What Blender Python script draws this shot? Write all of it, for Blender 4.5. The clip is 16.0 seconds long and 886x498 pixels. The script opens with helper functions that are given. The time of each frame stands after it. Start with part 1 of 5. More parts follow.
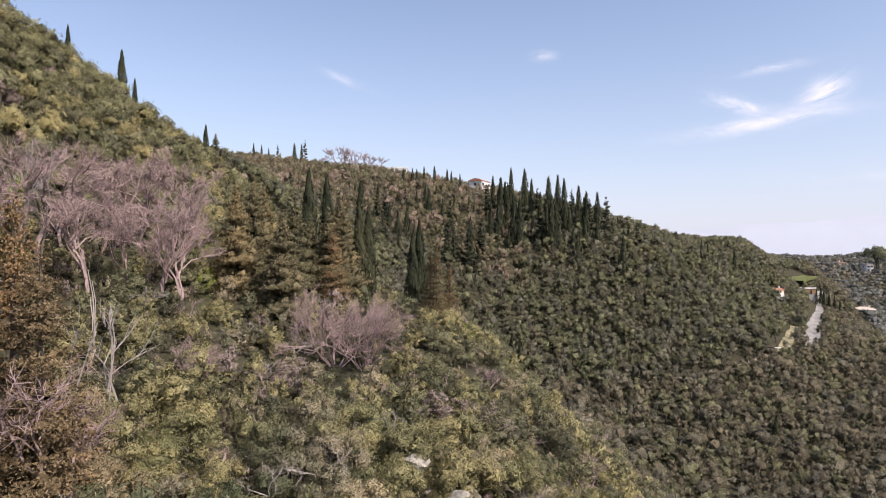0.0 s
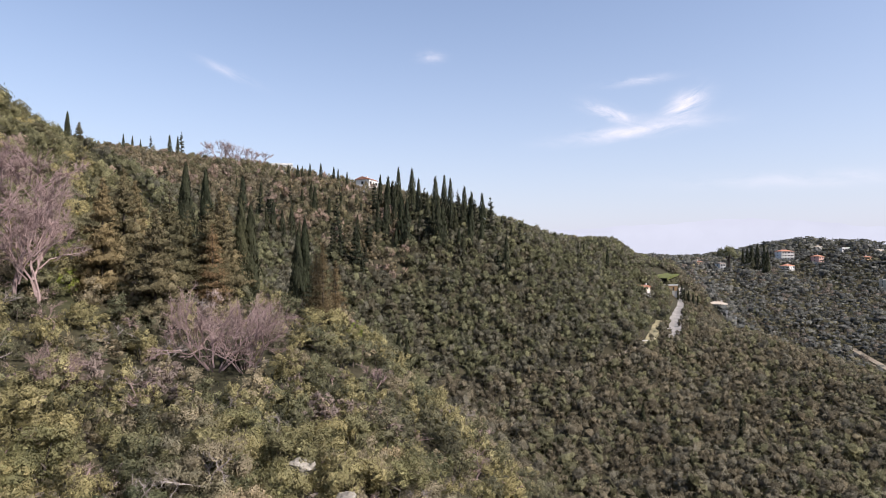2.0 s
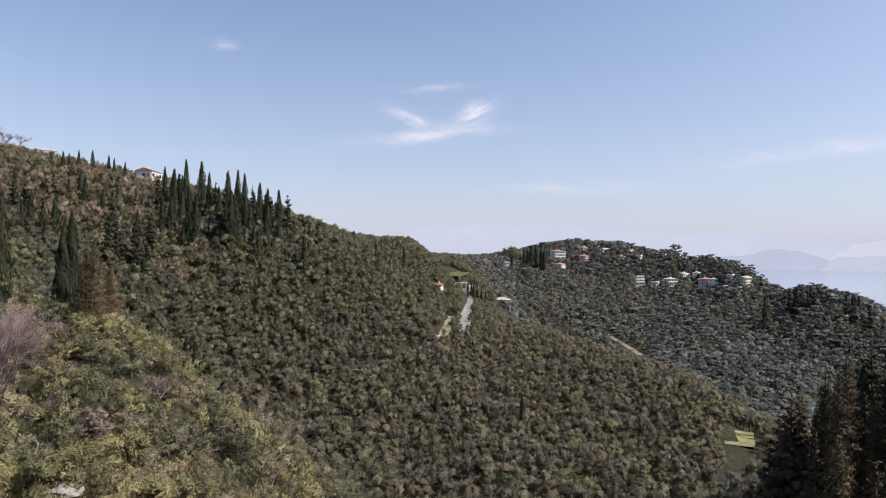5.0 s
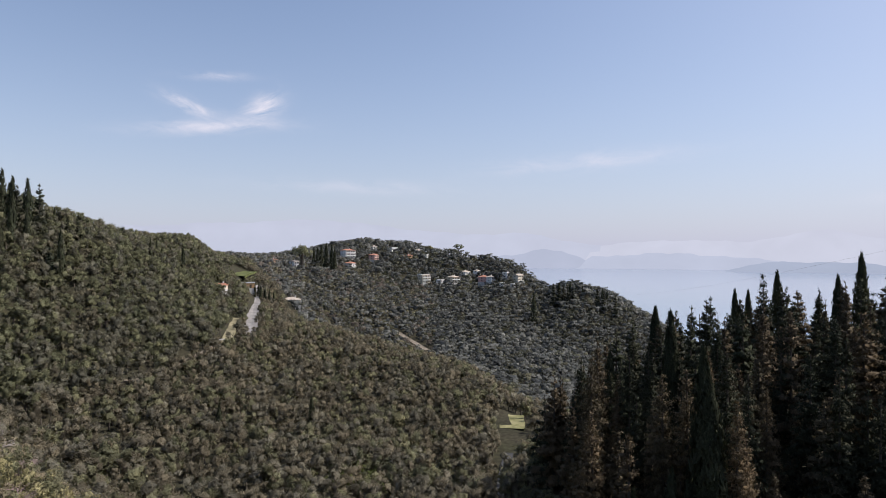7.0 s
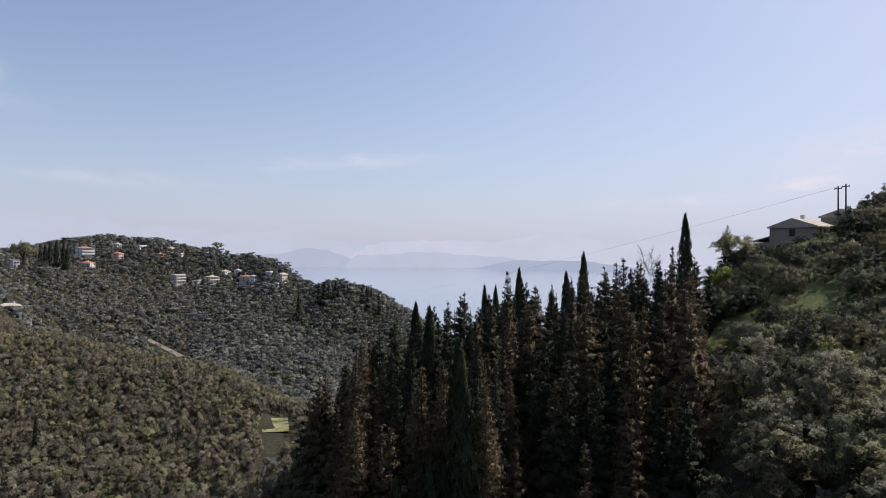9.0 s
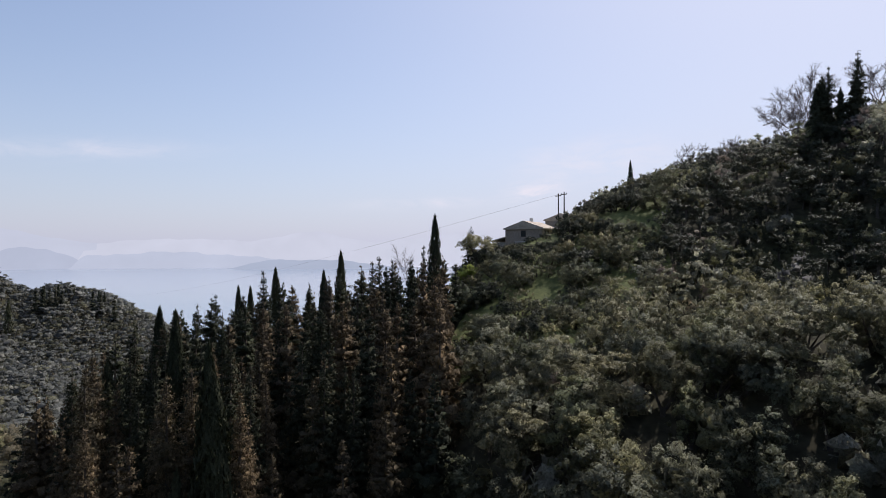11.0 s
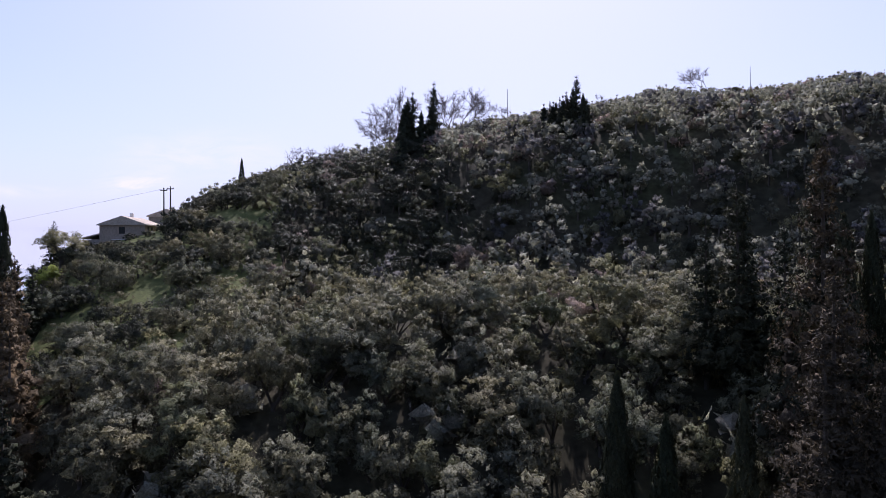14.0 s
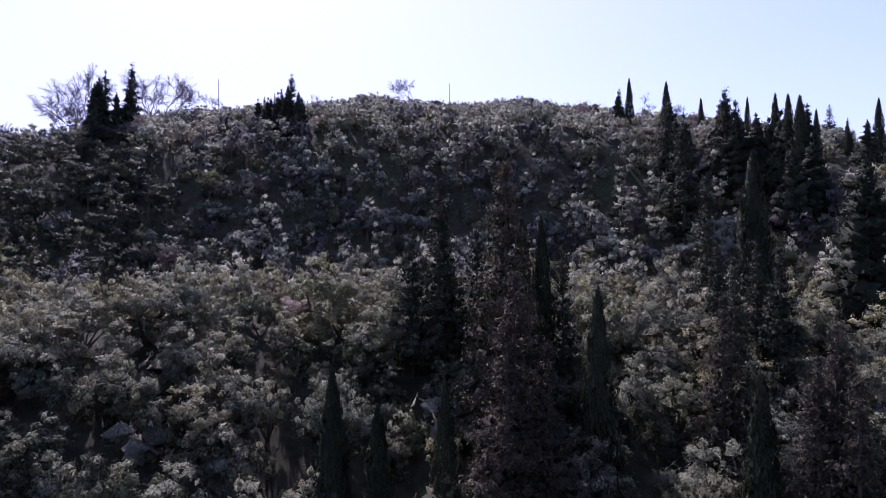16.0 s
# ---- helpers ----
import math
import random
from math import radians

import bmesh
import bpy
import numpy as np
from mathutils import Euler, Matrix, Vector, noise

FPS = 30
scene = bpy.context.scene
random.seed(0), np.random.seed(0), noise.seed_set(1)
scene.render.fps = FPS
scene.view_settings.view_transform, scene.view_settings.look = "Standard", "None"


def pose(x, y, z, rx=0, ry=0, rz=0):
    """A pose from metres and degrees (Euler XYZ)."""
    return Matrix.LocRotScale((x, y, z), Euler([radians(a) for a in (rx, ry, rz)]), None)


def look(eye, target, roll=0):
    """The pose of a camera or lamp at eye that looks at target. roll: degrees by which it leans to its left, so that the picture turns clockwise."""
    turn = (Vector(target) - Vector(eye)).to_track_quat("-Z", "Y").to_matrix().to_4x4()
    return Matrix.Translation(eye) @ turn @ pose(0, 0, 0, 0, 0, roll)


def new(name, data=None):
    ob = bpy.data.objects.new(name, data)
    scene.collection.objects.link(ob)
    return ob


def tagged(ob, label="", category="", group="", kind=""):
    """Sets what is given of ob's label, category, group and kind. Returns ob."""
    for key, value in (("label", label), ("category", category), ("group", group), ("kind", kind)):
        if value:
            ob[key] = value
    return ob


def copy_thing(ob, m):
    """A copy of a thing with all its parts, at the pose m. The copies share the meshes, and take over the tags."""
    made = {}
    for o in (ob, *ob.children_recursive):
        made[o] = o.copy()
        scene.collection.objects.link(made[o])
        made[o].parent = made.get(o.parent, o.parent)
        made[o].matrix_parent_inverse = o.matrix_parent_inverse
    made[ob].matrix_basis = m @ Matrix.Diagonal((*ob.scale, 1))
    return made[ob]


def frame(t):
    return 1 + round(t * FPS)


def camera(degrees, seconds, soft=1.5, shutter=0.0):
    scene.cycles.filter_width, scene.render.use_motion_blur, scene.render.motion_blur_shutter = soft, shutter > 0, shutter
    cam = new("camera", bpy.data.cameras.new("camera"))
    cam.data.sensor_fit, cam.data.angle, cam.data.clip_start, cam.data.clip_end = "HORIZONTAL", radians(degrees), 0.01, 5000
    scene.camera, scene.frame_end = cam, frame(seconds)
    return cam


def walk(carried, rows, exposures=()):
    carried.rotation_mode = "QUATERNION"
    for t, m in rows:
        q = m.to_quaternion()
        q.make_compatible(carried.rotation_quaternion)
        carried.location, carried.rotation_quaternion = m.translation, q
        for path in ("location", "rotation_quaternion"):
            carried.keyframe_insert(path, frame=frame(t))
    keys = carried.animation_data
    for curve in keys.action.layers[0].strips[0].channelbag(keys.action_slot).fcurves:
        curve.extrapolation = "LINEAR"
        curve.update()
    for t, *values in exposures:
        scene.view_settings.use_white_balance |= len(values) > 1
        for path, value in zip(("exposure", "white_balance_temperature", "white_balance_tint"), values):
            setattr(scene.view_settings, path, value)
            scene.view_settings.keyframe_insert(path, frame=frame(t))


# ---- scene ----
# ---- camera: it hovers over the valley and turns to the right ----
EYE = Vector((0.0, 0.0, 115.0))
cam = camera(69.64, 16.0, soft=0.6)
TURNS = [(0.0, 0.00, 0.78, -0.08),
         (0.5, -2.52, 0.77, -0.12),
         (1.0, -5.04, 0.74, -0.09),
         (1.5, -7.58, 0.70, -0.04),
         (2.0, -10.12, 0.68, -0.03),
         (2.5, -12.68, 0.65, -0.03),
         (3.0, -15.45, 0.66, -0.03),
         (3.5, -18.25, 0.65, -0.03),
         (4.0, -21.19, 0.64, -0.01),
         (4.5, -24.43, 0.62, 0.02),
         (5.0, -28.10, 0.60, 0.05),
         (5.5, -32.35, 0.59, 0.07),
         (6.0, -36.94, 0.60, 0.13),
         (6.5, -41.76, 0.58, 0.17),
         (7.0, -46.78, 0.55, 0.18),
         (7.5, -51.88, 0.54, 0.22),
         (8.0, -57.03, 0.54, 0.25),
         (8.5, -62.31, 0.53, 0.27),
         (9.0, -67.64, 0.53, 0.27),
         (9.5, -72.99, 0.53, 0.24),
         (10.0, -78.36, 0.53, 0.18),
         (10.5, -83.77, 0.52, 0.10),
         (11.0, -89.19, 0.51, 0.03),
         (11.5, -94.62, 0.50, 0.00),
         (12.0, -100.05, 0.47, -0.02),
         (12.5, -105.57, 0.43, -0.02),
         (13.0, -111.27, 0.41, -0.05),
         (13.5, -117.15, 0.36, -0.12),
         (14.0, -123.13, 0.34, -0.16),
         (14.5, -129.18, 0.29, -0.15),
         (15.0, -135.37, 0.22, -0.17),
         (15.5, -141.74, 0.19, -0.26),
         (16.0, -148.30, 0.14, -0.33)]


def turned(yaw, pitch, roll):
    a, b = radians(yaw), radians(pitch)
    way = Vector((-math.sin(a) * math.cos(b), math.cos(a) * math.cos(b), math.sin(b)))
    return look(EYE, EYE + 100 * way, roll)


EXPOSURES = [(0.0, 0.44, 6600, 17), (3.0, 0.3, 6400, 15), (7.0, 0.0, 6300, 14), (9.0, -0.05, 6300, 14), (12.5, 0.1, 6300, 16), (14.5, 0.33, 5650, 32), (16.0, 0.52, 5450, 40)]
walk(cam, [(t, turned(y, p, r)) for t, y, p, r in TURNS], EXPOSURES)

# ---- light: a high sun in thin haze ----
SUN_BEARING, SUN_HEIGHT = 128.0, 46.0
world = bpy.data.worlds.new("sky")
scene.world = world
world.use_nodes = True
wt = world.node_tree
wt.nodes.clear()


def wnode(kind, **values):
    n = wt.nodes.new(kind)
    for k, v in values.items():
        n.inputs[k].default_value = v
    return n


def wmath(op, a, c=0.0, d=0.0):
    n = wt.nodes.new("ShaderNodeMath")
    n.operation = op
    for sock, v in zip(n.inputs, (a, c, d)):
        if hasattr(v, "links"):
            wt.links.new(v, sock)
        else:
            sock.default_value = v
    return n.outputs[0]


def wmix(fac, a, c):
    n = wt.nodes.new("ShaderNodeMix")
    n.data_type = "RGBA"
    for sock, v in ((n.inputs["Factor"], fac), (n.inputs["A"], a), (n.inputs["B"], c)):
        if hasattr(v, "links"):
            wt.links.new(v, sock)
        else:
            sock.default_value = (*v, 1)
    return n.outputs["Result"]


SKY_STRENGTH = 0.13
sky = wt.nodes.new("ShaderNodeTexSky")
sky.sky_type, sky.sun_disc = "NISHITA", False
sky.sun_elevation, sky.sun_rotation = radians(SUN_HEIGHT), radians(SUN_BEARING)
sky.altitude, sky.air_density, sky.dust_density, sky.ozone_density = 200, 1.1, 1.0, 1.5
# haze that thickens towards the horizon and whitens towards the sun
w_dir = wt.nodes.new("ShaderNodeTexCoord").outputs["Generated"]
w_xyz = wt.nodes.new("ShaderNodeSeparateXYZ")
wt.links.new(w_dir, w_xyz.inputs[0])
w_up = wmath("ARCSINE", w_xyz.outputs[2])
w_east = wmath("ARCTAN2", w_xyz.outputs[0], w_xyz.outputs[1])
_b, _h = radians(SUN_BEARING), radians(SUN_HEIGHT)
w_sun = wmath("ADD", wmath("ADD", wmath("MULTIPLY", w_xyz.outputs[0], math.sin(_b) * math.cos(_h)), wmath("MULTIPLY", w_xyz.outputs[1], math.cos(_b) * math.cos(_h))), wmath("MULTIPLY", w_xyz.outputs[2], math.sin(_h)))
w_low = wmath("POWER", 2.718, wmath("MULTIPLY", wmath("ABSOLUTE", w_up), -5.0))
w_glow = wmath("POWER", wmath("MAXIMUM", wmath("MULTIPLY_ADD", w_sun, 0.5, 0.5), 0.0), 7.5)
w_haze = wmath("MINIMUM", wmath("ADD", wmath("MULTIPLY", w_low, 0.85), wmath("MULTIPLY", w_glow, 0.88)), 0.97)
HAZE = [v / SKY_STRENGTH for v in (0.53, 0.56, 0.71)]
HAZE_SUN = [v / SKY_STRENGTH for v in (0.76, 0.772, 0.875)]
w_col = wmix(w_haze, sky.outputs[0], wmix(w_glow, HAZE, HAZE_SUN))


def wisp(col, bearing, up, half_long, half_high, slope, thick, grain):
    """A thin cloud at a bearing and height in the sky, in degrees, torn by noise."""
    a = wmath("SUBTRACT", w_east, radians(bearing))
    e = wmath("SUBTRACT", wmath("SUBTRACT", w_up, radians(up)), wmath("MULTIPLY", a, slope))
    q = wmath("ADD", wmath("POWER", wmath("DIVIDE", a, radians(half_long)), 2.0), wmath("POWER", wmath("DIVIDE", e, radians(half_high)), 2.0))
    mask = wmath("POWER", 2.718, wmath("MULTIPLY", q, -1.0))
    xy = wt.nodes.new("ShaderNodeCombineXYZ")
    wt.links.new(wmath("MULTIPLY", a, grain * 0.45), xy.inputs[0])
    wt.links.new(wmath("MULTIPLY", e, grain * 1.4), xy.inputs[1])
    xy.inputs[2].default_value = bearing
    n = wnode("ShaderNodeTexNoise", Scale=1.0, Detail=5.0, Roughness=0.6, Distortion=0.6)
    wt.links.new(xy.outputs[0], n.inputs["Vector"])
    torn = wmath("MULTIPLY", wmath("MAXIMUM", wmath("SUBTRACT", n.outputs["Fac"], 0.32), 0.0), 2.6)
    fac = wmath("MINIMUM", wmath("MULTIPLY", wmath("MULTIPLY", mask, torn), thick), 0.9)
    return wmix(fac, col, [v / SKY_STRENGTH for v in (0.82, 0.8, 0.86)])


for row in ((31.0, 12.5, 1.4, 0.95, 0.35, 1.2, 45), (24.9, 12.3, 1.9, 0.55, -0.35, 0.95, 50), (26.6, 10.7, 4.8, 0.55, 0.1, 0.9, 40), (30.0, 11.4, 3.6, 0.5, -0.1, 0.35, 40),
            (27.5, 14.8, 2.6, 0.3, 0.05, 0.55, 50), (9.0, 17.4, 1.0, 0.4, 0.0, 0.5, 50), (-8.5, 15.4, 2.0, 0.35, -0.35, 0.35, 50),
            (59.5, 8.2, 8.0, 0.75, 0.07, 0.5, 30), (40.0, 6.0, 9.0, 0.6, -0.02, 0.3, 30), (97.5, 5.6, 2.2, 1.0, 0.1, 1.3, 50), (103.0, 8.3, 6.0, 1.5, 0.05, 0.8, 30), (88.0, 4.6, 6.0, 0.5, 0.03, 0.5, 30)):
    w_col = wisp(w_col, *row)
w_out = wt.nodes.new("ShaderNodeOutputWorld")
w_bg = wnode("ShaderNodeBackground", Strength=SKY_STRENGTH)
wt.links.new(w_bg.outputs[0], w_out.inputs[0])
wt.links.new(w_col, w_bg.inputs["Color"])

sun = new("sun", bpy.data.lights.new("sun", "SUN"))
sun.data.energy, sun.data.angle, sun.data.color = 5.0, radians(0.6), (1.0, 0.95, 0.87)
_b, _h = radians(SUN_BEARING), radians(SUN_HEIGHT)
sun.matrix_world = look((0, 0, 400), Vector((0, 0, 400)) - Vector((math.sin(_b) * math.cos(_h), math.cos(_b) * math.cos(_h), math.sin(_h))))


# ---- materials ----
def material(name, rough=0.8, spec=0.2):
    m = bpy.data.materials.new(name)
    m.use_nodes = True
    b = m.node_tree.nodes["Principled BSDF"]
    b.inputs["Roughness"].default_value = rough
    b.inputs["Specular IOR Level"].default_value = spec
    return m, m.node_tree, b


def node(nt, kind, **values):
    n = nt.nodes.new(kind)
    for k, v in values.items():
        n.inputs[k].default_value = v
    return n


def ramp(nt, fac, stops):
    n = nt.nodes.new("ShaderNodeValToRGB")
    while len(n.color_ramp.elements) < len(stops):
        n.color_ramp.elements.new(0.5)
    for e, (p, c) in zip(n.color_ramp.elements, stops):
        e.position, e.color = p, (*c, 1)
    nt.links.new(fac, n.inputs[0])
    return n.outputs[0]


def noise_at(nt, scale, detail=4, coords="Object"):
    tc = nt.nodes.new("ShaderNodeTexCoord")
    n = node(nt, "ShaderNodeTexNoise", Scale=scale, Detail=detail)
    nt.links.new(tc.outputs[coords], n.inputs["Vector"])
    return n.outputs["Fac"]


def mixed(nt, fac, a, b, blend="MIX"):
    n = nt.nodes.new("ShaderNodeMix")
    n.data_type, n.blend_type = "RGBA", blend
    for sock, v in ((n.inputs["Factor"], fac), (n.inputs["A"], a), (n.inputs["B"], b)):
        if hasattr(v, "links"):
            nt.links.new(v, sock)
        else:
            sock.default_value = v if isinstance(v, float) else (*v, 1)
    return n.outputs["Result"]


def leaf_material(name, dark, mid, light, rough=0.55, spec=0.25, through_light=0.25, patch=0.12, open_part=0.5):
    """Leaves: leaf by leaf, plant by plant and patch by patch variation; some light passes through."""
    m, nt, b = material(name, rough, spec)
    geo = nt.nodes.new("ShaderNodeNewGeometry")
    info = nt.nodes.new("ShaderNodeObjectInfo")
    leaf = ramp(nt, geo.outputs["Random Per Island"], [(0.0, dark), (0.55, mid), (1.0, light)])
    grain = node(nt, "ShaderNodeTexNoise", Scale=5.0, Detail=3.0, Roughness=0.7)
    nt.links.new(geo.outputs["Position"], grain.inputs["Vector"])
    wide = node(nt, "ShaderNodeTexNoise", Scale=patch, Detail=3.0)
    nt.links.new(geo.outputs["Position"], wide.inputs["Vector"])
    leaf = mixed(nt, 1.0, leaf, ramp(nt, grain.outputs["Fac"], [(0.34, (0.62, 0.62, 0.62)), (0.66, (1.4, 1.4, 1.4))]), "MULTIPLY")
    patchy = ramp(nt, wide.outputs["Fac"], [(0.3, (0.8, 0.82, 0.84)), (0.7, (1.18, 1.14, 1.08))])
    plant = ramp(nt, info.outputs["Random"], [(0.0, (0.78, 0.84, 0.8)), (0.5, (1, 1, 1)), (1.0, (1.24, 1.16, 1.05))])
    col = mixed(nt, 1.0, mixed(nt, 1.0, leaf, patchy, "MULTIPLY"), plant, "MULTIPLY")
    nt.links.new(col, b.inputs["Base Color"])
    tr = nt.nodes.new("ShaderNodeBsdfTranslucent")
    nt.links.new(mixed(nt, 1.0, col, (1.12, 1.12, 0.9), "MULTIPLY"), tr.inputs["Color"])
    mx = nt.nodes.new("ShaderNodeMixShader")
    mx.inputs[0].default_value = through_light
    nt.links.new(b.outputs[0], mx.inputs[1])
    nt.links.new(tr.outputs[0], mx.inputs[2])
    # gaps between the leaves
    gaps = node(nt, "ShaderNodeTexNoise", Scale=6.0, Detail=4.0, Roughness=0.75)
    nt.links.new(geo.outputs["Position"], gaps.inputs["Vector"])
    bump = node(nt, "ShaderNodeBump", Strength=0.5, Distance=0.15)
    nt.links.new(gaps.outputs["Fac"], bump.inputs["Height"])
    nt.links.new(bump.outputs[0], b.inputs["Normal"])
    cut = nt.nodes.new("ShaderNodeMath")
    cut.operation = "GREATER_THAN"
    nt.links.new(gaps.outputs["Fac"], cut.inputs[0])
    cut.inputs[1].default_value = open_part
    clear = nt.nodes.new("ShaderNodeBsdfTransparent")
    whole = nt.nodes.new("ShaderNodeMixShader")
    nt.links.new(cut.outputs[0], whole.inputs[0])
    nt.links.new(clear.outputs[0], whole.inputs[1])
    nt.links.new(mx.outputs[0], whole.inputs[2])
    nt.links.new(whole.outputs[0], nt.nodes["Material Output"].inputs["Surface"])
    return m


def rough_material(name, stops, scale, fine=6.0, rough=0.9, spec=0.15, bump=0.3):
    """Rock, bark, plaster, earth: two scales of variation and a fine relief."""
    m, nt, b = material(name, rough, spec)
    big, small = noise_at(nt, scale), noise_at(nt, scale * fine, 6)
    col = mixed(nt, 1.0, ramp(nt, big, stops), ramp(nt, small, [(0.3, (0.75, 0.75, 0.75)), (0.7, (1.15, 1.15, 1.15))]), "MULTIPLY")
    nt.links.new(col, b.inputs["Base Color"])
    bp = node(nt, "ShaderNodeBump", Strength=bump, Distance=0.1)
    nt.links.new(small, bp.inputs["Height"])
    nt.links.new(bp.outputs[0], b.inputs["Normal"])
    return m


M_OLIVE = leaf_material("olive_leaves", (0.0792, 0.078, 0.0516), (0.132, 0.13, 0.086), (0.198, 0.195, 0.129), 0.65, 0.08, 0.3)
M_OLIVE_GREY = leaf_material("grey_olive_leaves", (0.093, 0.0948, 0.069), (0.155, 0.158, 0.115), (0.2325, 0.237, 0.1725), 0.65, 0.08, 0.3)
M_OLIVE_BROWN = leaf_material("tawny_leaves", (0.1881, 0.1624, 0.1122), (0.285, 0.246, 0.17), (0.3562, 0.3075, 0.2125), 0.7, 0.08, 0.3)
M_HOLM = leaf_material("holm_oak_leaves", (0.099, 0.099, 0.0576), (0.165, 0.165, 0.096), (0.2475, 0.2475, 0.144), 0.65, 0.1, 0.28)
M_MAQUIS = leaf_material("maquis_leaves", (0.1881, 0.1703, 0.0891), (0.285, 0.258, 0.135), (0.3648, 0.3302, 0.1728), 0.65, 0.1, 0.3)
M_FRESH = leaf_material("fresh_green_leaves", (0.1368, 0.1692, 0.036), (0.19, 0.235, 0.05), (0.2565, 0.3172, 0.0675), 0.6, 0.12, 0.35)
M_GREEN = leaf_material("thicket_leaves", (0.07, 0.082, 0.028), (0.115, 0.132, 0.045), (0.165, 0.185, 0.068), 0.65, 0.1, 0.3)
M_HEATH = leaf_material("heather_twigs", (0.185, 0.148, 0.1347), (0.25, 0.2, 0.182), (0.3375, 0.27, 0.2457), 0.8, 0.05, 0.25)
M_FIR = leaf_material("dark_conifer_needles", (0.0302, 0.0331, 0.0216), (0.042, 0.046, 0.03), (0.0567, 0.0621, 0.0405), 0.7, 0.08, 0.08, open_part=0.36)
M_FIR_OLIVE = leaf_material("olive_brown_conifer_needles", (0.1258, 0.1051, 0.0614), (0.17, 0.142, 0.083), (0.2295, 0.1917, 0.1121), 0.7, 0.08, 0.2, open_part=0.36)
M_CYPRESS = leaf_material("cypress_needles", (0.036, 0.0396, 0.0238), (0.05, 0.055, 0.033), (0.0675, 0.0743, 0.0446), 0.7, 0.08, 0.1, open_part=0.36)
# browned needles; in the grove this brown also paints warm sun highlights
M_FIR_BROWN = leaf_material("browned_sunlit_needles", (0.072, 0.0564, 0.0372), (0.12, 0.094, 0.062), (0.18, 0.141, 0.093), 0.7, 0.08, 0.15, open_part=0.36)
M_FIR_DUSK = leaf_material("dusky_conifer_needles", (0.045, 0.038, 0.028), (0.07, 0.058, 0.042), (0.11, 0.088, 0.062), 0.7, 0.08, 0.15, open_part=0.38)
M_RUST = leaf_material("rusty_conifer_needles", (0.123, 0.0876, 0.0516), (0.205, 0.146, 0.086), (0.3075, 0.219, 0.129), 0.7, 0.08, 0.25, open_part=0.36)
M_BARE = rough_material("bare_grey_pink_wood", [(0.3, (0.29, 0.205, 0.19)), (0.7, (0.45, 0.335, 0.315))], 0.4)
# darker copy of the bare wood: backlit dimness put into the colour
M_TWIGS_BACKLIT = rough_material("backlit_grey_twigs", [(0.3, (0.11, 0.09, 0.085)), (0.7, (0.2, 0.165, 0.155))], 0.4)
M_DEAD = rough_material("bleached_dead_wood", [(0.3, (0.26, 0.22, 0.2)), (0.7, (0.42, 0.37, 0.34))], 0.6)
M_BARK = rough_material("dark_bark", [(0.3, (0.06, 0.05, 0.04)), (0.7, (0.13, 0.11, 0.09))], 0.8)
M_ROCK = rough_material("pale_limestone", [(0.3, (0.2, 0.18, 0.15)), (0.7, (0.38, 0.35, 0.3))], 0.9)
# distance haze is put into this leaf colour: greyer and bluer than plain oak
M_HAZED_HOLM = leaf_material("hazed_oak_leaves", (0.114, 0.1102, 0.111), (0.152, 0.147, 0.148), (0.1976, 0.1911, 0.1924), 0.75, 0.05, 0.4, open_part=0.4)
M_HILL_OAK = leaf_material("hill_oak_leaves", (0.096, 0.0936, 0.0564), (0.16, 0.156, 0.094), (0.24, 0.234, 0.141), 0.7, 0.08, 0.38, open_part=0.46)
M_HILL_OLIVE = leaf_material("hill_olive_leaves", (0.0948, 0.0876, 0.0672), (0.158, 0.146, 0.112), (0.237, 0.219, 0.168), 0.7, 0.08, 0.38, open_part=0.47)
M_SPUR = leaf_material("dull_brown_olive_leaves", (0.0912, 0.0792, 0.0564), (0.152, 0.132, 0.094), (0.228, 0.198, 0.141), 0.7, 0.08, 0.38, open_part=0.47)
# silvery olive leaf, brightened so the sun's backlight is in its colour
M_OLIVE_BACKLIT = leaf_material("silver_backlit_leaves", (0.2244, 0.2244, 0.1938), (0.33, 0.33, 0.285), (0.4455, 0.4455, 0.3847), 0.65, 0.1, 0.58, open_part=0.43)
# holm oak's own dark leaf, darkened further to carry the shade it stands in
M_SHADE_OAK = leaf_material("dark_shaded_oak_leaves", (0.03, 0.0324, 0.0228), (0.05, 0.054, 0.038), (0.075, 0.081, 0.057), 0.65, 0.1, 0.12)
# olive leaf made paler and bluer, with the far air's haze in it
M_HAZED_OLIVE = leaf_material("hazed_olive_leaves", (0.1695, 0.1605, 0.156), (0.226, 0.214, 0.208), (0.2938, 0.2782, 0.2704), 0.75, 0.05, 0.4, open_part=0.4)

# ---- the lie of the land: ridge, slope and valley lines ----
valley_floor = [(0, 0, 77), (46, 39, 71), (95, 74, 69), (136, 102, 69), (205, 160, 53), (260, 219, 43), (377, 245, 37), (494, 263, 33)]
west_slope_low = [(-26, 15, 93), (-23, 33, 96), (-17, 42, 96), (-9, 44, 96), (0, 45, 95.5), (8, 47, 93), (17, 52, 85), (33, 62, 75)]
west_slope_mid = [(-52, 30, 112), (-46, 66, 112), (-30, 74, 108), (-16, 76, 103), (0, 78, 100.5), (15, 84, 93), (21, 77, 89), (32, 89, 75)]
west_slope_high = [(-87, 50, 139), (-69, 98, 134), (-45, 111, 121), (-22, 103, 111), (-12, 111, 107), (0, 105, 104), (7, 100, 100)]
west_crest = [(-155, 41, 183), (-147, 85, 181), (-124, 124, 181), (-100, 143, 170), (-84, 157, 157), (-67, 167, 144), (-44, 164, 128)]
west_back = [(-260, 150, 205), (-172, 246, 181), (-112, 278, 153)]
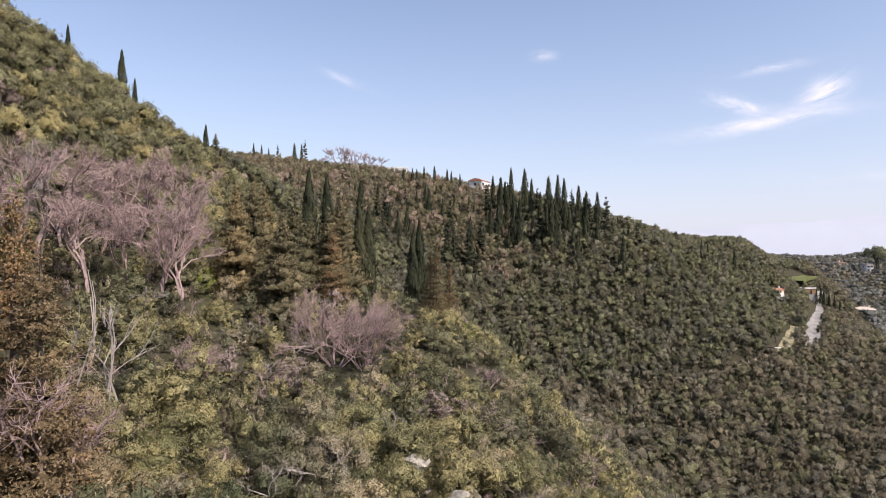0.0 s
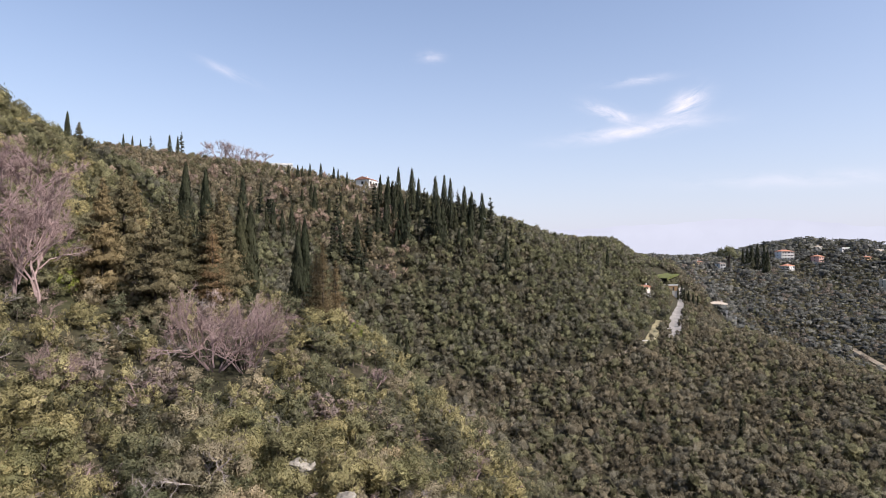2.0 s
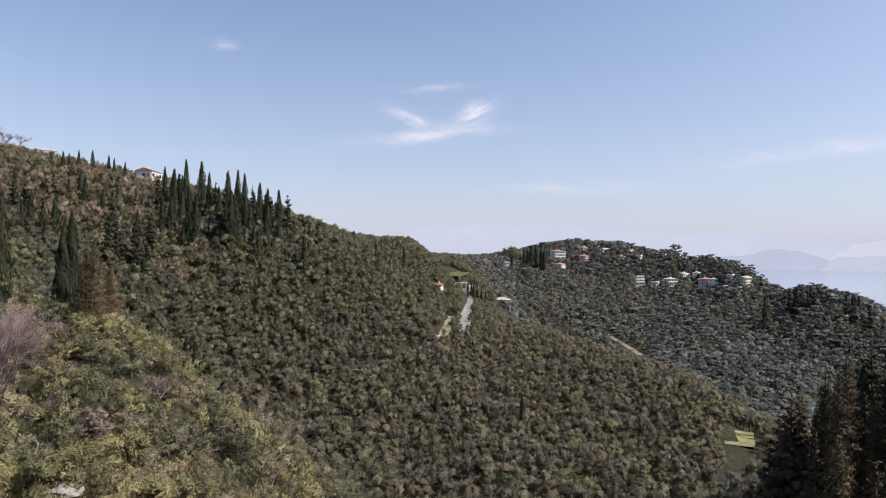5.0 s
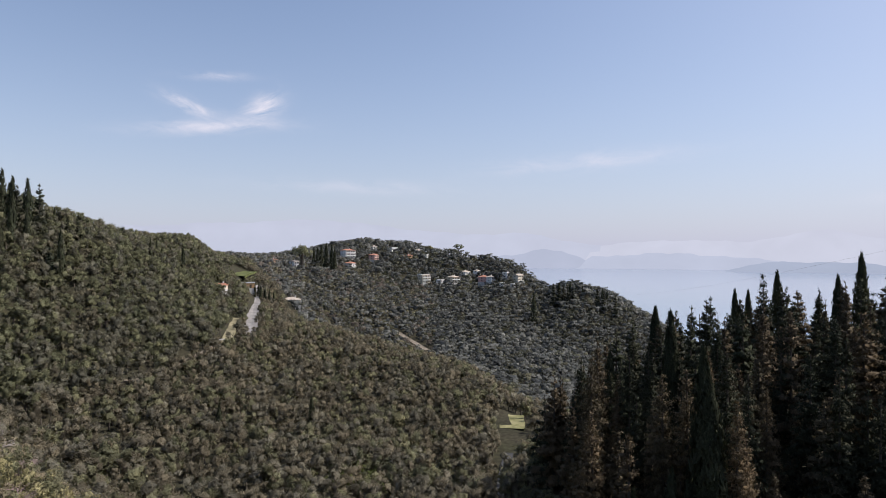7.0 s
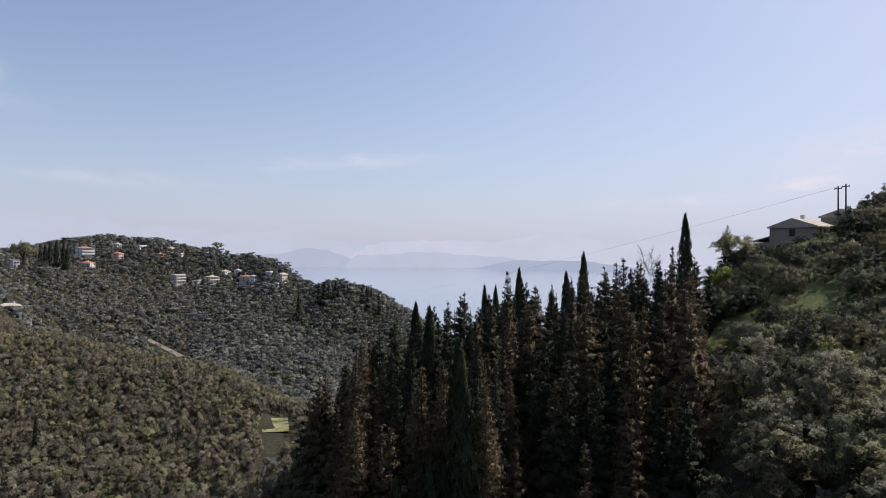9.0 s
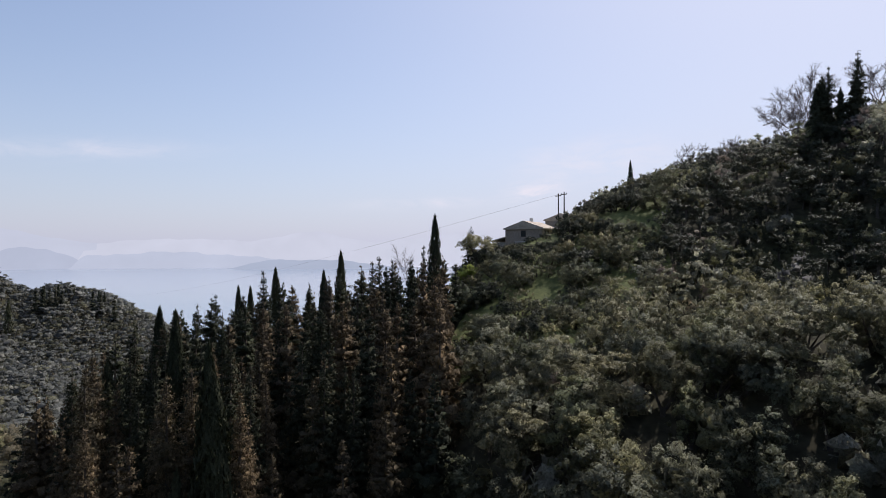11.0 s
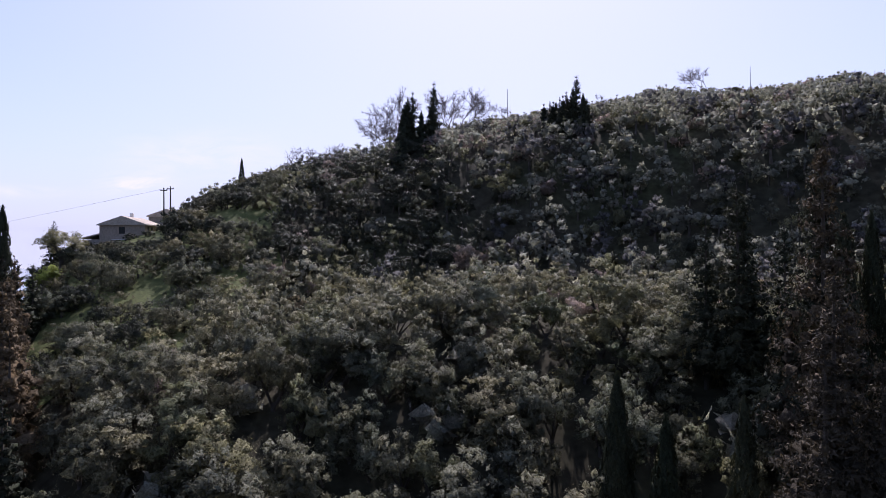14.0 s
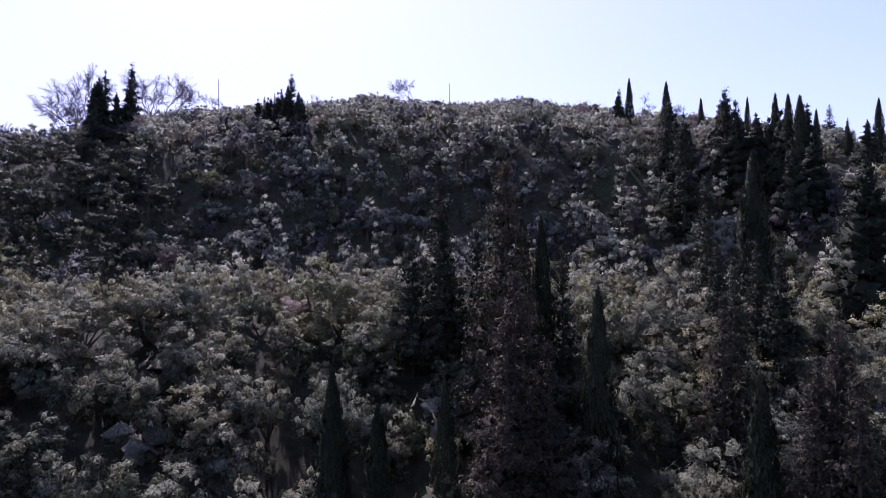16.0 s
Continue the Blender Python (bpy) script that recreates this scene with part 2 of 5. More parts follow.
gully = [(-31, 147, 115), (0, 140, 95), (14, 129, 85), (23, 133, 77), (40, 139, 72), (63, 136, 69), (80, 115, 67), (92, 92, 67)]
mid_hill_foot = [(0, 190, 97), (26, 188, 85), (55, 192, 80), (68, 188, 79), (87, 186, 77)]
mid_hill_face = [(-48, 225, 135), (0, 230, 115), (32, 228, 103), (51, 240, 109), (68, 236, 100), (89, 244, 101), (123, 263, 95)]
mid_hill_crest = [(-113, 310, 162), (-91, 317, 162), (-68, 318, 159), (-33, 318, 156), (0, 310, 149), (27, 304, 144), (50, 286, 134), (65, 283, 130), (80, 279, 125), (113, 310, 121), (161, 344, 120), (207, 388, 107), (300, 520, 110)]
mid_hill_back = [(-94, 440, 153), (0, 450, 145), (75, 423, 127), (154, 423, 109), (338, 636, 107), (381, 587, 109)]
road_saddle = [(116, 219, 85.5), (132, 258, 88), (165, 286, 87), (201, 334, 86), (229, 352, 86), (272, 419, 85), (324, 481, 91)]
spur_crest = [(174, 268, 81), (185, 255, 77), (193, 230, 72), (191, 191, 69), (184, 154, 67)]
spur_face = [(74, 159, 73), (125, 193, 74), (123, 158, 70), (125, 129, 67)]
back_valley = [(247, 340, 59), (270, 322, 49), (283, 283, 44)]
village_face = [(370, 510, 100), (386, 460, 79), (424, 424, 68), (460, 386, 61), (497, 336, 49), (494, 263, 35)]
village_terrace = [(411, 566, 107), (450, 536, 96), (495, 495, 87), (536, 450, 79), (557, 390, 71)]
village_crest = [(436, 647, 115), (481, 639, 125), (514, 613, 130), (556, 575, 126), (587, 529, 117), (598, 485, 112), (599, 435, 99), (594, 371, 82), (583, 310, 70), (580, 270, 49), (575, 232, 29)]
village_back = [(559, 829, 75), (675, 804, 45), (743, 669, 19), (746, 503, 17), (725, 338, 17), (695, 186, 15), (308, 846, 85), (0, 900, 115), (-350, 606, 185)]
grove_foot = [(51, 32, 77), (50, 22, 79), (53, 16, 82), (54, 10, 82), (52, 2, 84)]
grove_bench = [(80, 52, 83), (81, 43, 88), (84, 37, 92), (91, 28, 97), (98, 17, 96), (110, 4, 102)]
grove_back = [(127, 79, 69), (146, 65, 73), (163, 50, 75), (187, 33, 75), (210, 0, 85), (238, 106, 45), (295, 52, 41), (457, 148, 21), (418, -37, 33)]
house_shelf = [(125, -4, 110), (139, -15, 117.5), (143, -25, 120), (99, -16, 109), (60, -6, 97), (194, -48, 123)]
south_low = [(40, -4, 89), (43, -12, 91), (41, -19, 91), (38, -24, 91), (34, -29, 91), (29, -34, 92), (22, -39, 93), (15, -42, 93), (6, -45, 94)]
south_knoll = [(72, -24, 104), (69, -34, 106.5), (65, -43, 107.5), (59, -50, 107.5), (51, -58, 107), (42, -65, 107), (31, -71, 107), (18, -76, 106), (5, -79, 105)]
south_hollow = [(89, -31, 108), (86, -42, 107.5), (80, -52, 107.5), (72, -62, 107.5), (62, -72, 107), (50, -81, 107), (36, -88, 107), (20, -94, 106), (4, -97, 106)]
south_mid = [(106, -38, 116), (103, -50, 115), (96, -62, 115), (87, -73, 115.5), (75, -86, 116), (60, -97, 116), (43, -106, 116), (22, -113, 115)]
south_upper = [(128, -42, 126.9), (150, -49, 132.2), (121, -59, 129.1), (142, -69, 134.7), (112, -75, 133.5), (131, -88, 141.2), (100, -90, 137.2), (117, -106, 145.7), (87, -103, 139.1), (102, -121, 147.7), (72, -114, 139.3), (84, -134, 148.0), (55, -123, 138.7), (64, -144, 147.5), (37, -130, 136.4), (44, -152, 144.9), (19, -134, 132.6), (22, -156, 140.5), (0, -135, 128.9), (0, -158, 136.0)]
south_crest = [(154, -44, 131), (155, -56, 133.5), (154, -72, 136), (153, -95, 145), (142, -119, 152), (122, -146, 156), (95, -165, 156), (65, -179, 155), (32, -182, 148), (6, -180, 142), (-47, -174, 135)]
south_back = [(240, -69, 119), (229, -143, 151), (180, -214, 161), (96, -263, 161), (10, -280, 149), (423, -154, 75), (321, -383, 145), (44, -498, 155), (737, -516, 55), (308, -846, 155)]
valley_head = [(-10, -59, 97), (-34, -49, 95), (-52, -30, 97), (-60, 0, 109), (-38, -103, 113), (-92, -77, 117), (-108, -19, 131), (-126, -180, 141), (-218, -101, 165), (-199, 17, 185), (-433, -250, 205), (-211, -453, 165), (-492, 87, 225), (-386, 460, 215), (-579, -689, 225), (-900, 0, 245), (-500, 866, 175), (-156, -886, 185)]
shore = [(886, 156, -7), (886, -156, -7), (1039, 600, -9), (774, 1106, -9), (0, 1500, -9), (-964, 1149, 75), (1212, -700, -9), (1400, 0, -11)]
SPOTS = valley_floor + west_slope_low + west_slope_mid + west_slope_high + west_crest + west_back + gully + mid_hill_foot + mid_hill_face + mid_hill_crest + mid_hill_back + road_saddle + spur_crest + spur_face + back_valley + village_face + village_terrace + village_crest + village_back + grove_foot + grove_bench + grove_back + house_shelf + south_low + south_knoll + south_hollow + south_mid + south_upper + south_crest + south_back + valley_head + shore

_s = np.array(SPOTS, float)


def warped(x, y):
    d = np.hypot(x, y) + 1e-6
    r = np.log1p(d / 40.0)
    return x / d * r, y / d * r


def spline(r2):
    return 0.5 * r2 * np.log(r2 + 1e-12)


_u, _v = warped(_s[:, 0], _s[:, 1])
_n = len(_s)
_a = np.zeros((_n + 3, _n + 3))
_a[:_n, :_n] = spline((_u[:, None] - _u) ** 2 + (_v[:, None] - _v) ** 2) + np.eye(_n) * 3e-4
_a[:_n, _n], _a[:_n, _n + 1], _a[:_n, _n + 2] = 1, _u, _v
_a[_n:, :_n] = _a[:_n, _n:].T
_w = np.linalg.solve(_a, np.r_[_s[:, 2], 0, 0, 0])


def height(x, y):
    """The ground's height: a thin plate through the lines above."""
    x, y = np.asarray(x, float), np.asarray(y, float)
    p, q = warped(x.ravel(), y.ravel())
    out = []
    for i in range(0, len(p), 4000):
        a, b = p[i:i + 4000, None], q[i:i + 4000, None]
        out.append(spline((a - _u) ** 2 + (b - _v) ** 2) @ _w[:_n] + _w[_n] + _w[_n + 1] * a[:, 0] + _w[_n + 2] * b[:, 0])
    return np.concatenate(out).reshape(x.shape)


def mesh_of(name, verts, faces, mats, index=None, smooth=False, normals=None):
    """A mesh from arrays of corners and of triangles or quads."""
    verts, faces = np.asarray(verts, np.float32), np.asarray(faces, np.int32)
    me = bpy.data.meshes.new(name)
    k = faces.shape[1]
    me.vertices.add(len(verts))
    me.vertices.foreach_set("co", verts.ravel())
    me.loops.add(faces.size)
    me.loops.foreach_set("vertex_index", faces.ravel())
    me.polygons.add(len(faces))
    me.polygons.foreach_set("loop_start", np.arange(0, faces.size, k, dtype=np.int32))
    if index is not None:
        me.polygons.foreach_set("material_index", np.asarray(index, np.int32))
    me.polygons.foreach_set("use_smooth", np.full(len(faces), smooth))
    for m in mats:
        me.materials.append(m)
    me.update(calc_edges=True)
    me.validate()
    if normals is not None:
        me.polygons.foreach_set("use_smooth", np.ones(len(faces), bool))
        me.normals_split_custom_set_from_vertices(np.asarray(normals, np.float32))
    return me


# the ground: one sheet, finer in the middle
M_GROUND, _nt, _b = material("scrub_ground", 0.95, 0.1)
_c = ramp(_nt, noise_at(_nt, 0.035, 5), [(0.3, (0.034, 0.034, 0.02)), (0.5, (0.052, 0.046, 0.03)), (0.64, (0.046, 0.048, 0.024)), (0.78, (0.075, 0.063, 0.044))])
_f = ramp(_nt, noise_at(_nt, 0.9, 6), [(0.3, (0.55, 0.55, 0.55)), (0.7, (1.3, 1.3, 1.25))])
_nt.links.new(mixed(_nt, 1.0, _c, _f, "MULTIPLY"), _b.inputs["Base Color"])

g = np.linspace(-1, 1, 191)
g = np.sinh(g * 3.2) / np.sinh(3.2) * 1900
gx, gy = np.meshgrid(g, g)
gz = height(gx, gy)
far = np.clip((np.hypot(gx, gy) - 1500) / 400, 0, 1)
gz = gz * (1 - far) + 8 * far
rng = np.random.default_rng(4)
gz += rng.normal(0, 0.12, gz.shape)
k = len(g)
ids = np.arange(k * k).reshape(k, k)
quads = np.stack([ids[:-1, :-1], ids[:-1, 1:], ids[1:, 1:], ids[1:, :-1]], -1).reshape(-1, 4)
ground = tagged(new("ground", mesh_of("ground", np.stack([gx, gy, gz], -1).reshape(-1, 3), quads, [M_GROUND], smooth=True)),
                "wooded limestone hillsides with scrub and grass", "ground", kind="structure")

M_SEA, _nt, _b = material("hazy_sea", 0.12, 0.5)
# haze over the water is mixed into this pale base colour
_b.inputs["Base Color"].default_value = (0.24, 0.29, 0.36, 1)
_bp = node(_nt, "ShaderNodeBump", Strength=0.06, Distance=1.0)
_nt.links.new(noise_at(_nt, 0.05, 5), _bp.inputs["Height"])
_nt.links.new(_bp.outputs[0], _b.inputs["Normal"])
bm = bmesh.new()
bmesh.ops.create_circle(bm, cap_ends=True, segments=96, radius=4960)
me = bpy.data.meshes.new("water")
bm.to_mesh(me)
me.materials.append(M_SEA)
sea = new("water", me)
sea.location.z = 27
tagged(sea, "calm pale blue sea under haze", "sea", kind="structure")


# ---- plants: shapes as arrays of small leaves ----
def leaf_tris(rng, p, out, size, wild=0.6, form=0.75, rise=0.8):
    """A small pointed leaf spray at each point, turned roughly along out; it takes the light of the tuft that it belongs to."""
    n = len(p)
    nrm = out + rng.normal(0, wild, (n, 3))
    nrm *= np.sign((nrm * out).sum(1, keepdims=True) + 1e-9)
    nrm /= np.linalg.norm(nrm, axis=1, keepdims=True) + 1e-9
    a = np.cross(np.cross(nrm, rng.normal(0, 1, (n, 3)) + (0, 0, 1.6 * rise)), nrm)
    a /= np.linalg.norm(a, axis=1, keepdims=True) + 1e-9
    b = np.cross(nrm, a)
    s = (size * rng.uniform(0.6, 1.4, n))[:, None]
    v = np.stack([p - a * s * 0.5 - b * s * 0.22, p + a * s * 0.85, p - a * s * 0.3 + b * s * 0.3], 1)
    soft = out + nrm * form + rng.normal(0, 0.12, (n, 3))
    soft /= np.linalg.norm(soft, axis=1, keepdims=True) + 1e-9
    return v.reshape(-1, 3), np.arange(3 * n).reshape(-1, 3), np.repeat(soft, 3, 0)


def joined(pieces):
    vs, fs, o = [], [], 0
    for v, f in pieces:
        vs.append(v)
        fs.append(f + o)
        o += len(v)
    return np.concatenate(vs), np.concatenate(fs)


def limb(points, radii, sides=5):
    """A tapered tube along points."""
    pts, n = np.asarray(points, float), len(points)
    v, f = [], []
    for i in range(n):
        d = pts[min(i + 1, n - 1)] - pts[max(i - 1, 0)]
        d /= np.linalg.norm(d) + 1e-9
        a = np.cross(d, (0.31, 0.95, 0.11) if abs(d[1]) < 0.9 else (1, 0, 0))
        a /= np.linalg.norm(a)
        b = np.cross(d, a)
        for j in range(sides):
            t = 2 * math.pi * j / sides
            v.append(pts[i] + radii[i] * (a * math.cos(t) + b * math.sin(t)))
    for i in range(n - 1):
        for j in range(sides):
            q, r = i * sides + j, i * sides + (j + 1) % sides
            f += [(q, r, r + sides), (q, r + sides, q + sides)]
    return np.array(v), np.array(f)


def ball_points(rng, n):
    d = rng.normal(0, 1, (n, 3))
    return d / np.linalg.norm(d, axis=1, keepdims=True)


_g = (1 + 5 ** 0.5) / 2
ICO_V = np.array([(-1, _g, 0), (1, _g, 0), (-1, -_g, 0), (1, -_g, 0), (0, -1, _g), (0, 1, _g), (0, -1, -_g), (0, 1, -_g), (_g, 0, -1), (_g, 0, 1), (-_g, 0, -1), (-_g, 0, 1)]) / math.hypot(1, _g)
ICO_F = np.array([(0, 11, 5), (0, 5, 1), (0, 1, 7), (0, 7, 10), (0, 10, 11), (1, 5, 9), (5, 11, 4), (11, 10, 2), (10, 7, 6), (7, 1, 8), (3, 9, 4), (3, 4, 2), (3, 2, 6), (3, 6, 8), (3, 8, 9), (4, 9, 5), (2, 4, 11), (6, 2, 10), (8, 6, 7), (9, 8, 1)])
OCT_V = np.array([(1, 0, 0), (0, 1, 0), (-1, 0, 0), (0, -1, 0), (0, 0, 1), (0, 0, -1)], float)
OCT_F = np.array([(0, 1, 4), (1, 2, 4), (2, 3, 4), (3, 0, 4), (1, 0, 5), (2, 1, 5), (3, 2, 5), (0, 3, 5)])


def tufts(rng, centres, radii, out, fine=True):
    """Dense inner foliage: a small uneven lump at each centre."""
    bv, bf = (ICO_V, ICO_F) if fine else (OCT_V, OCT_F)
    n, k = len(centres), len(bv)
    spin = rng.normal(0, 1, (n, 3, 3))
    q = np.linalg.qr(spin)[0]
    q *= np.sign(np.linalg.det(q))[:, None, None]
    dirs = np.einsum("kj,nji->nki", bv, q)
    v = centres[:, None] + dirs * (radii[:, None] * rng.uniform(0.75, 1.3, (n, k)))[..., None] * rng.uniform(0.75, 1.2, (n, 1, 3))
    nr = dirs * 0.45 + out[:, None] + rng.normal(0, 0.3, (n, k, 3))
    nr /= np.linalg.norm(nr, axis=2, keepdims=True)
    return v.reshape(-1, 3), (bf[None] + (np.arange(n) * k)[:, None, None]).reshape(-1, 3), nr.reshape(-1, 3)


def crowned(pieces):
    vs, fs, ns, o = [], [], [], 0
    for v, f, n in pieces:
        vs.append(v)
        fs.append(f + o)
        ns.append(n)
        o += len(v)
    return np.concatenate(vs), np.concatenate(fs), np.concatenate(ns)


def foliage(rng, c, r, bumps, n, size, low, fine, up=0.35, tuft_size=(0.26, 0.5)):
    """A crown over lobes at c of radius r: bumps tufts to a lobe and n leaf sprays on them."""
    lobes = len(c)
    k = np.repeat(np.arange(lobes), bumps)
    d = ball_points(rng, len(k))
    d[:, 2] = d[:, 2] * 0.85 + up
    d /= np.linalg.norm(d, axis=1, keepdims=True)
    if bumps == 1:
        tuft, tr = c, r * rng.uniform(0.9, 1.15, lobes)
    else:
        tuft, tr = c[k] + d * r[k][:, None] * 0.8, r[k] * rng.uniform(*tuft_size, len(k)) * 1.15
    tuft[:, 2] = np.maximum(tuft[:, 2], low + tr * 0.3)
    pick = rng.choice(len(tuft), n, p=tr ** 2 / (tr ** 2).sum())
    e = ball_points(rng, n) + d[pick] * 0.4
    e /= np.linalg.norm(e, axis=1, keepdims=True)
    p = tuft[pick] + e * tr[pick][:, None] * rng.uniform(0.75, 1.5, n)[:, None]
    p[:, 2] = np.maximum(p[:, 2], low)
    away = tuft - c.mean(0) * (1, 1, 0.7)
    away /= np.linalg.norm(away, axis=1, keepdims=True) + 1e-9
    return crowned([tufts(rng, tuft, tr * 0.9, away, fine), leaf_tris(rng, p, e * 0.35 + away[pick] * 0.75, size, 0.6)])


def round_tree(seed, n, size, lobes=13, crown_r=2.25, base=0.7, tall=5.0, bumps=7, plain=False, fine=True):
    """An olive or holm oak: forked trunk and a crown of heaped tufts. The unit tree is about base + tall metres high."""
    rng = np.random.default_rng(seed)
    c = ball_points(rng, lobes)
    c[:, 2] = np.where(c[:, 2] < -0.1, c[:, 2] * 0.62, np.abs(c[:, 2]) * rng.uniform(0.4, 1.1, lobes))
    c = c * rng.uniform(0.5, 0.8, lobes)[:, None] * (crown_r, crown_r, tall * 0.6) + (0, 0, base + tall * 0.4)
    r = rng.uniform(0.3, 0.46, lobes) * crown_r
    crown = foliage(rng, c.copy(), r, bumps, n, size, base * 0.5, fine)
    if plain:
        return limb([(0, 0, -0.6), (0.1, 0, base + 1.2)], [0.26, 0.12], 3), crown
    limbs = [limb([(0, 0, -0.6), (0.08, 0.05, base * 0.6), (0.1, -0.05, base + 0.3)], [0.3, 0.2, 0.15])]
    for i in range(4):
        t = c[rng.integers(lobes)]
        limbs.append(limb([(0.1, 0, base * 0.7), (t * 0.5 + (0, 0, base * 0.5)), t], [0.13, 0.09, 0.03], 4))
    return limbs[0], crown, limbs[1:]


def shrub(seed, n, size, r=1.4, tall=2.2, lobes=9, bumps=6, plain=False, fine=True):
    rng = np.random.default_rng(seed)
    c = ball_points(rng, lobes) * (r * 0.6, r * 0.6, tall * 0.32) + (0, 0, tall * 0.45)
    q = rng.uniform(0.32, 0.55, lobes) * r
    crown = foliage(rng, c.copy(), q, bumps, n, size, 0.05, fine, 0.45)
    if plain:
        return limb([(0, 0, -0.3), (0.1, 0, tall * 0.5)], [0.08, 0.04], 3), crown
    stems = [limb([(0, 0, -0.3), (0.3 * math.sin(i * 2.1), 0.3 * math.cos(i * 2.1), tall * 0.3), c[i]], [0.06, 0.05, 0.02], 3) for i in range(4)]
    return stems[0], crown, stems[1:]


def cypress(seed, n, size):
    """A columnar cypress, one metre high and to be scaled: a slim spindle with a ragged skin."""
    rng = np.random.default_rng(seed)
    h = rng.beta(1.15, 1.25, n)
    prof = 0.098 * np.clip(h / 0.14, 0.25, 1) ** 0.6 * np.clip((1 - h) / 0.72, 0, 1) ** 0.72 + 0.002
    a = rng.uniform(0, 2 * math.pi, n)
    lump = 1 + 0.22 * np.sin(a * 3 + h * 17 + seed) + 0.12 * np.sin(a * 5 - h * 41)
    r = prof * lump * rng.uniform(0.76, 1.06, n)
    p = np.stack([r * np.cos(a), r * np.sin(a), 0.03 + h * 0.95], -1)
    out = np.stack([np.cos(a), np.sin(a), 0.15 + 0 * a], -1)
    v, f, n = leaf_tris(rng, p, out, size, 0.45)
    v = v.reshape(-1, 3, 3)
    v[:, 1, 2] += size * 0.9
    return limb([(0, 0, -0.03), (0, 0, 0.5), (0.003, 0, 0.93)], [0.013, 0.009, 0.002]), (v.reshape(-1, 3), f, n)


def fir(seed, n, size, wide=0.15, boughs=90, dense=1.0):
    """A conifer, one metre high and to be scaled: a cone of ragged upswept boughs on a straight stem."""
    rng = np.random.default_rng(seed)
    hb = np.sort(rng.beta(1.0, 1.25, boughs)) * 0.93 + 0.06
    ang = np.arange(boughs) * 2.4 + rng.normal(0, 0.4, boughs)
    ln = wide * 1.12 * np.clip((1 - hb) / 0.92, 0, 1) ** 0.95 * rng.uniform(0.6, 1.2, boughs) * np.clip((hb + 0.15) / 0.3, 0.6, 1) + 0.008
    lift = rng.uniform(-0.1, 0.5, boughs) + 0.9 * hb ** 3
    pick = rng.choice(boughs, n, p=(ln + 0.015) / (ln + 0.015).sum())
    s = rng.uniform(0.03, 1, n) ** 0.7
    d = np.stack([np.cos(ang), np.sin(ang), lift], -1)
    side = np.stack([-np.sin(ang), np.cos(ang), 0 * ang], -1)
    p = d[pick] * (ln[pick] * s)[:, None] + np.stack([0 * s, 0 * s, hb[pick] - 0.03 * s * s * (1 - hb[pick])], -1)
    p += side[pick] * (rng.normal(0, 0.28, n) * ln[pick] * np.sin(s * 2.8))[:, None]
    p += rng.normal(0, 1, (n, 3)) * (0.006, 0.006, 0.009)
    p[:, 2] = np.minimum(p[:, 2], 1.0)
    out = np.stack([np.cos(ang), np.sin(ang), 0 * ang], -1)[pick] * (0.3 + 0.6 * s)[:, None] + rng.normal(0, 0.35, (n, 3)) + (0, 0, 0.35)
    crown = leaf_tris(rng, p, out / np.linalg.norm(out, axis=1, keepdims=True), size, 0.6)
    core = np.repeat(np.arange(boughs), 2)
    k = np.tile((0.3, 0.68), boughs)
    c = d[core] * (ln[core] * k)[:, None] + np.stack([0 * k, 0 * k, hb[core]], -1)
    inner = tufts(rng, c, ln[core] * np.tile((0.3, 0.24), boughs) * dense + 0.006 * dense, d[core] * (1, 1, 0.4), False)
    inner[0][:, 2] = np.clip(inner[0][:, 2], 0.02, 1.0)
    crown = crowned([inner, crown])
    return limb([(0, 0, -0.04), (0.004, 0, 0.5), (0, 0, 0.985)], [0.014, 0.009, 0.002]), crown


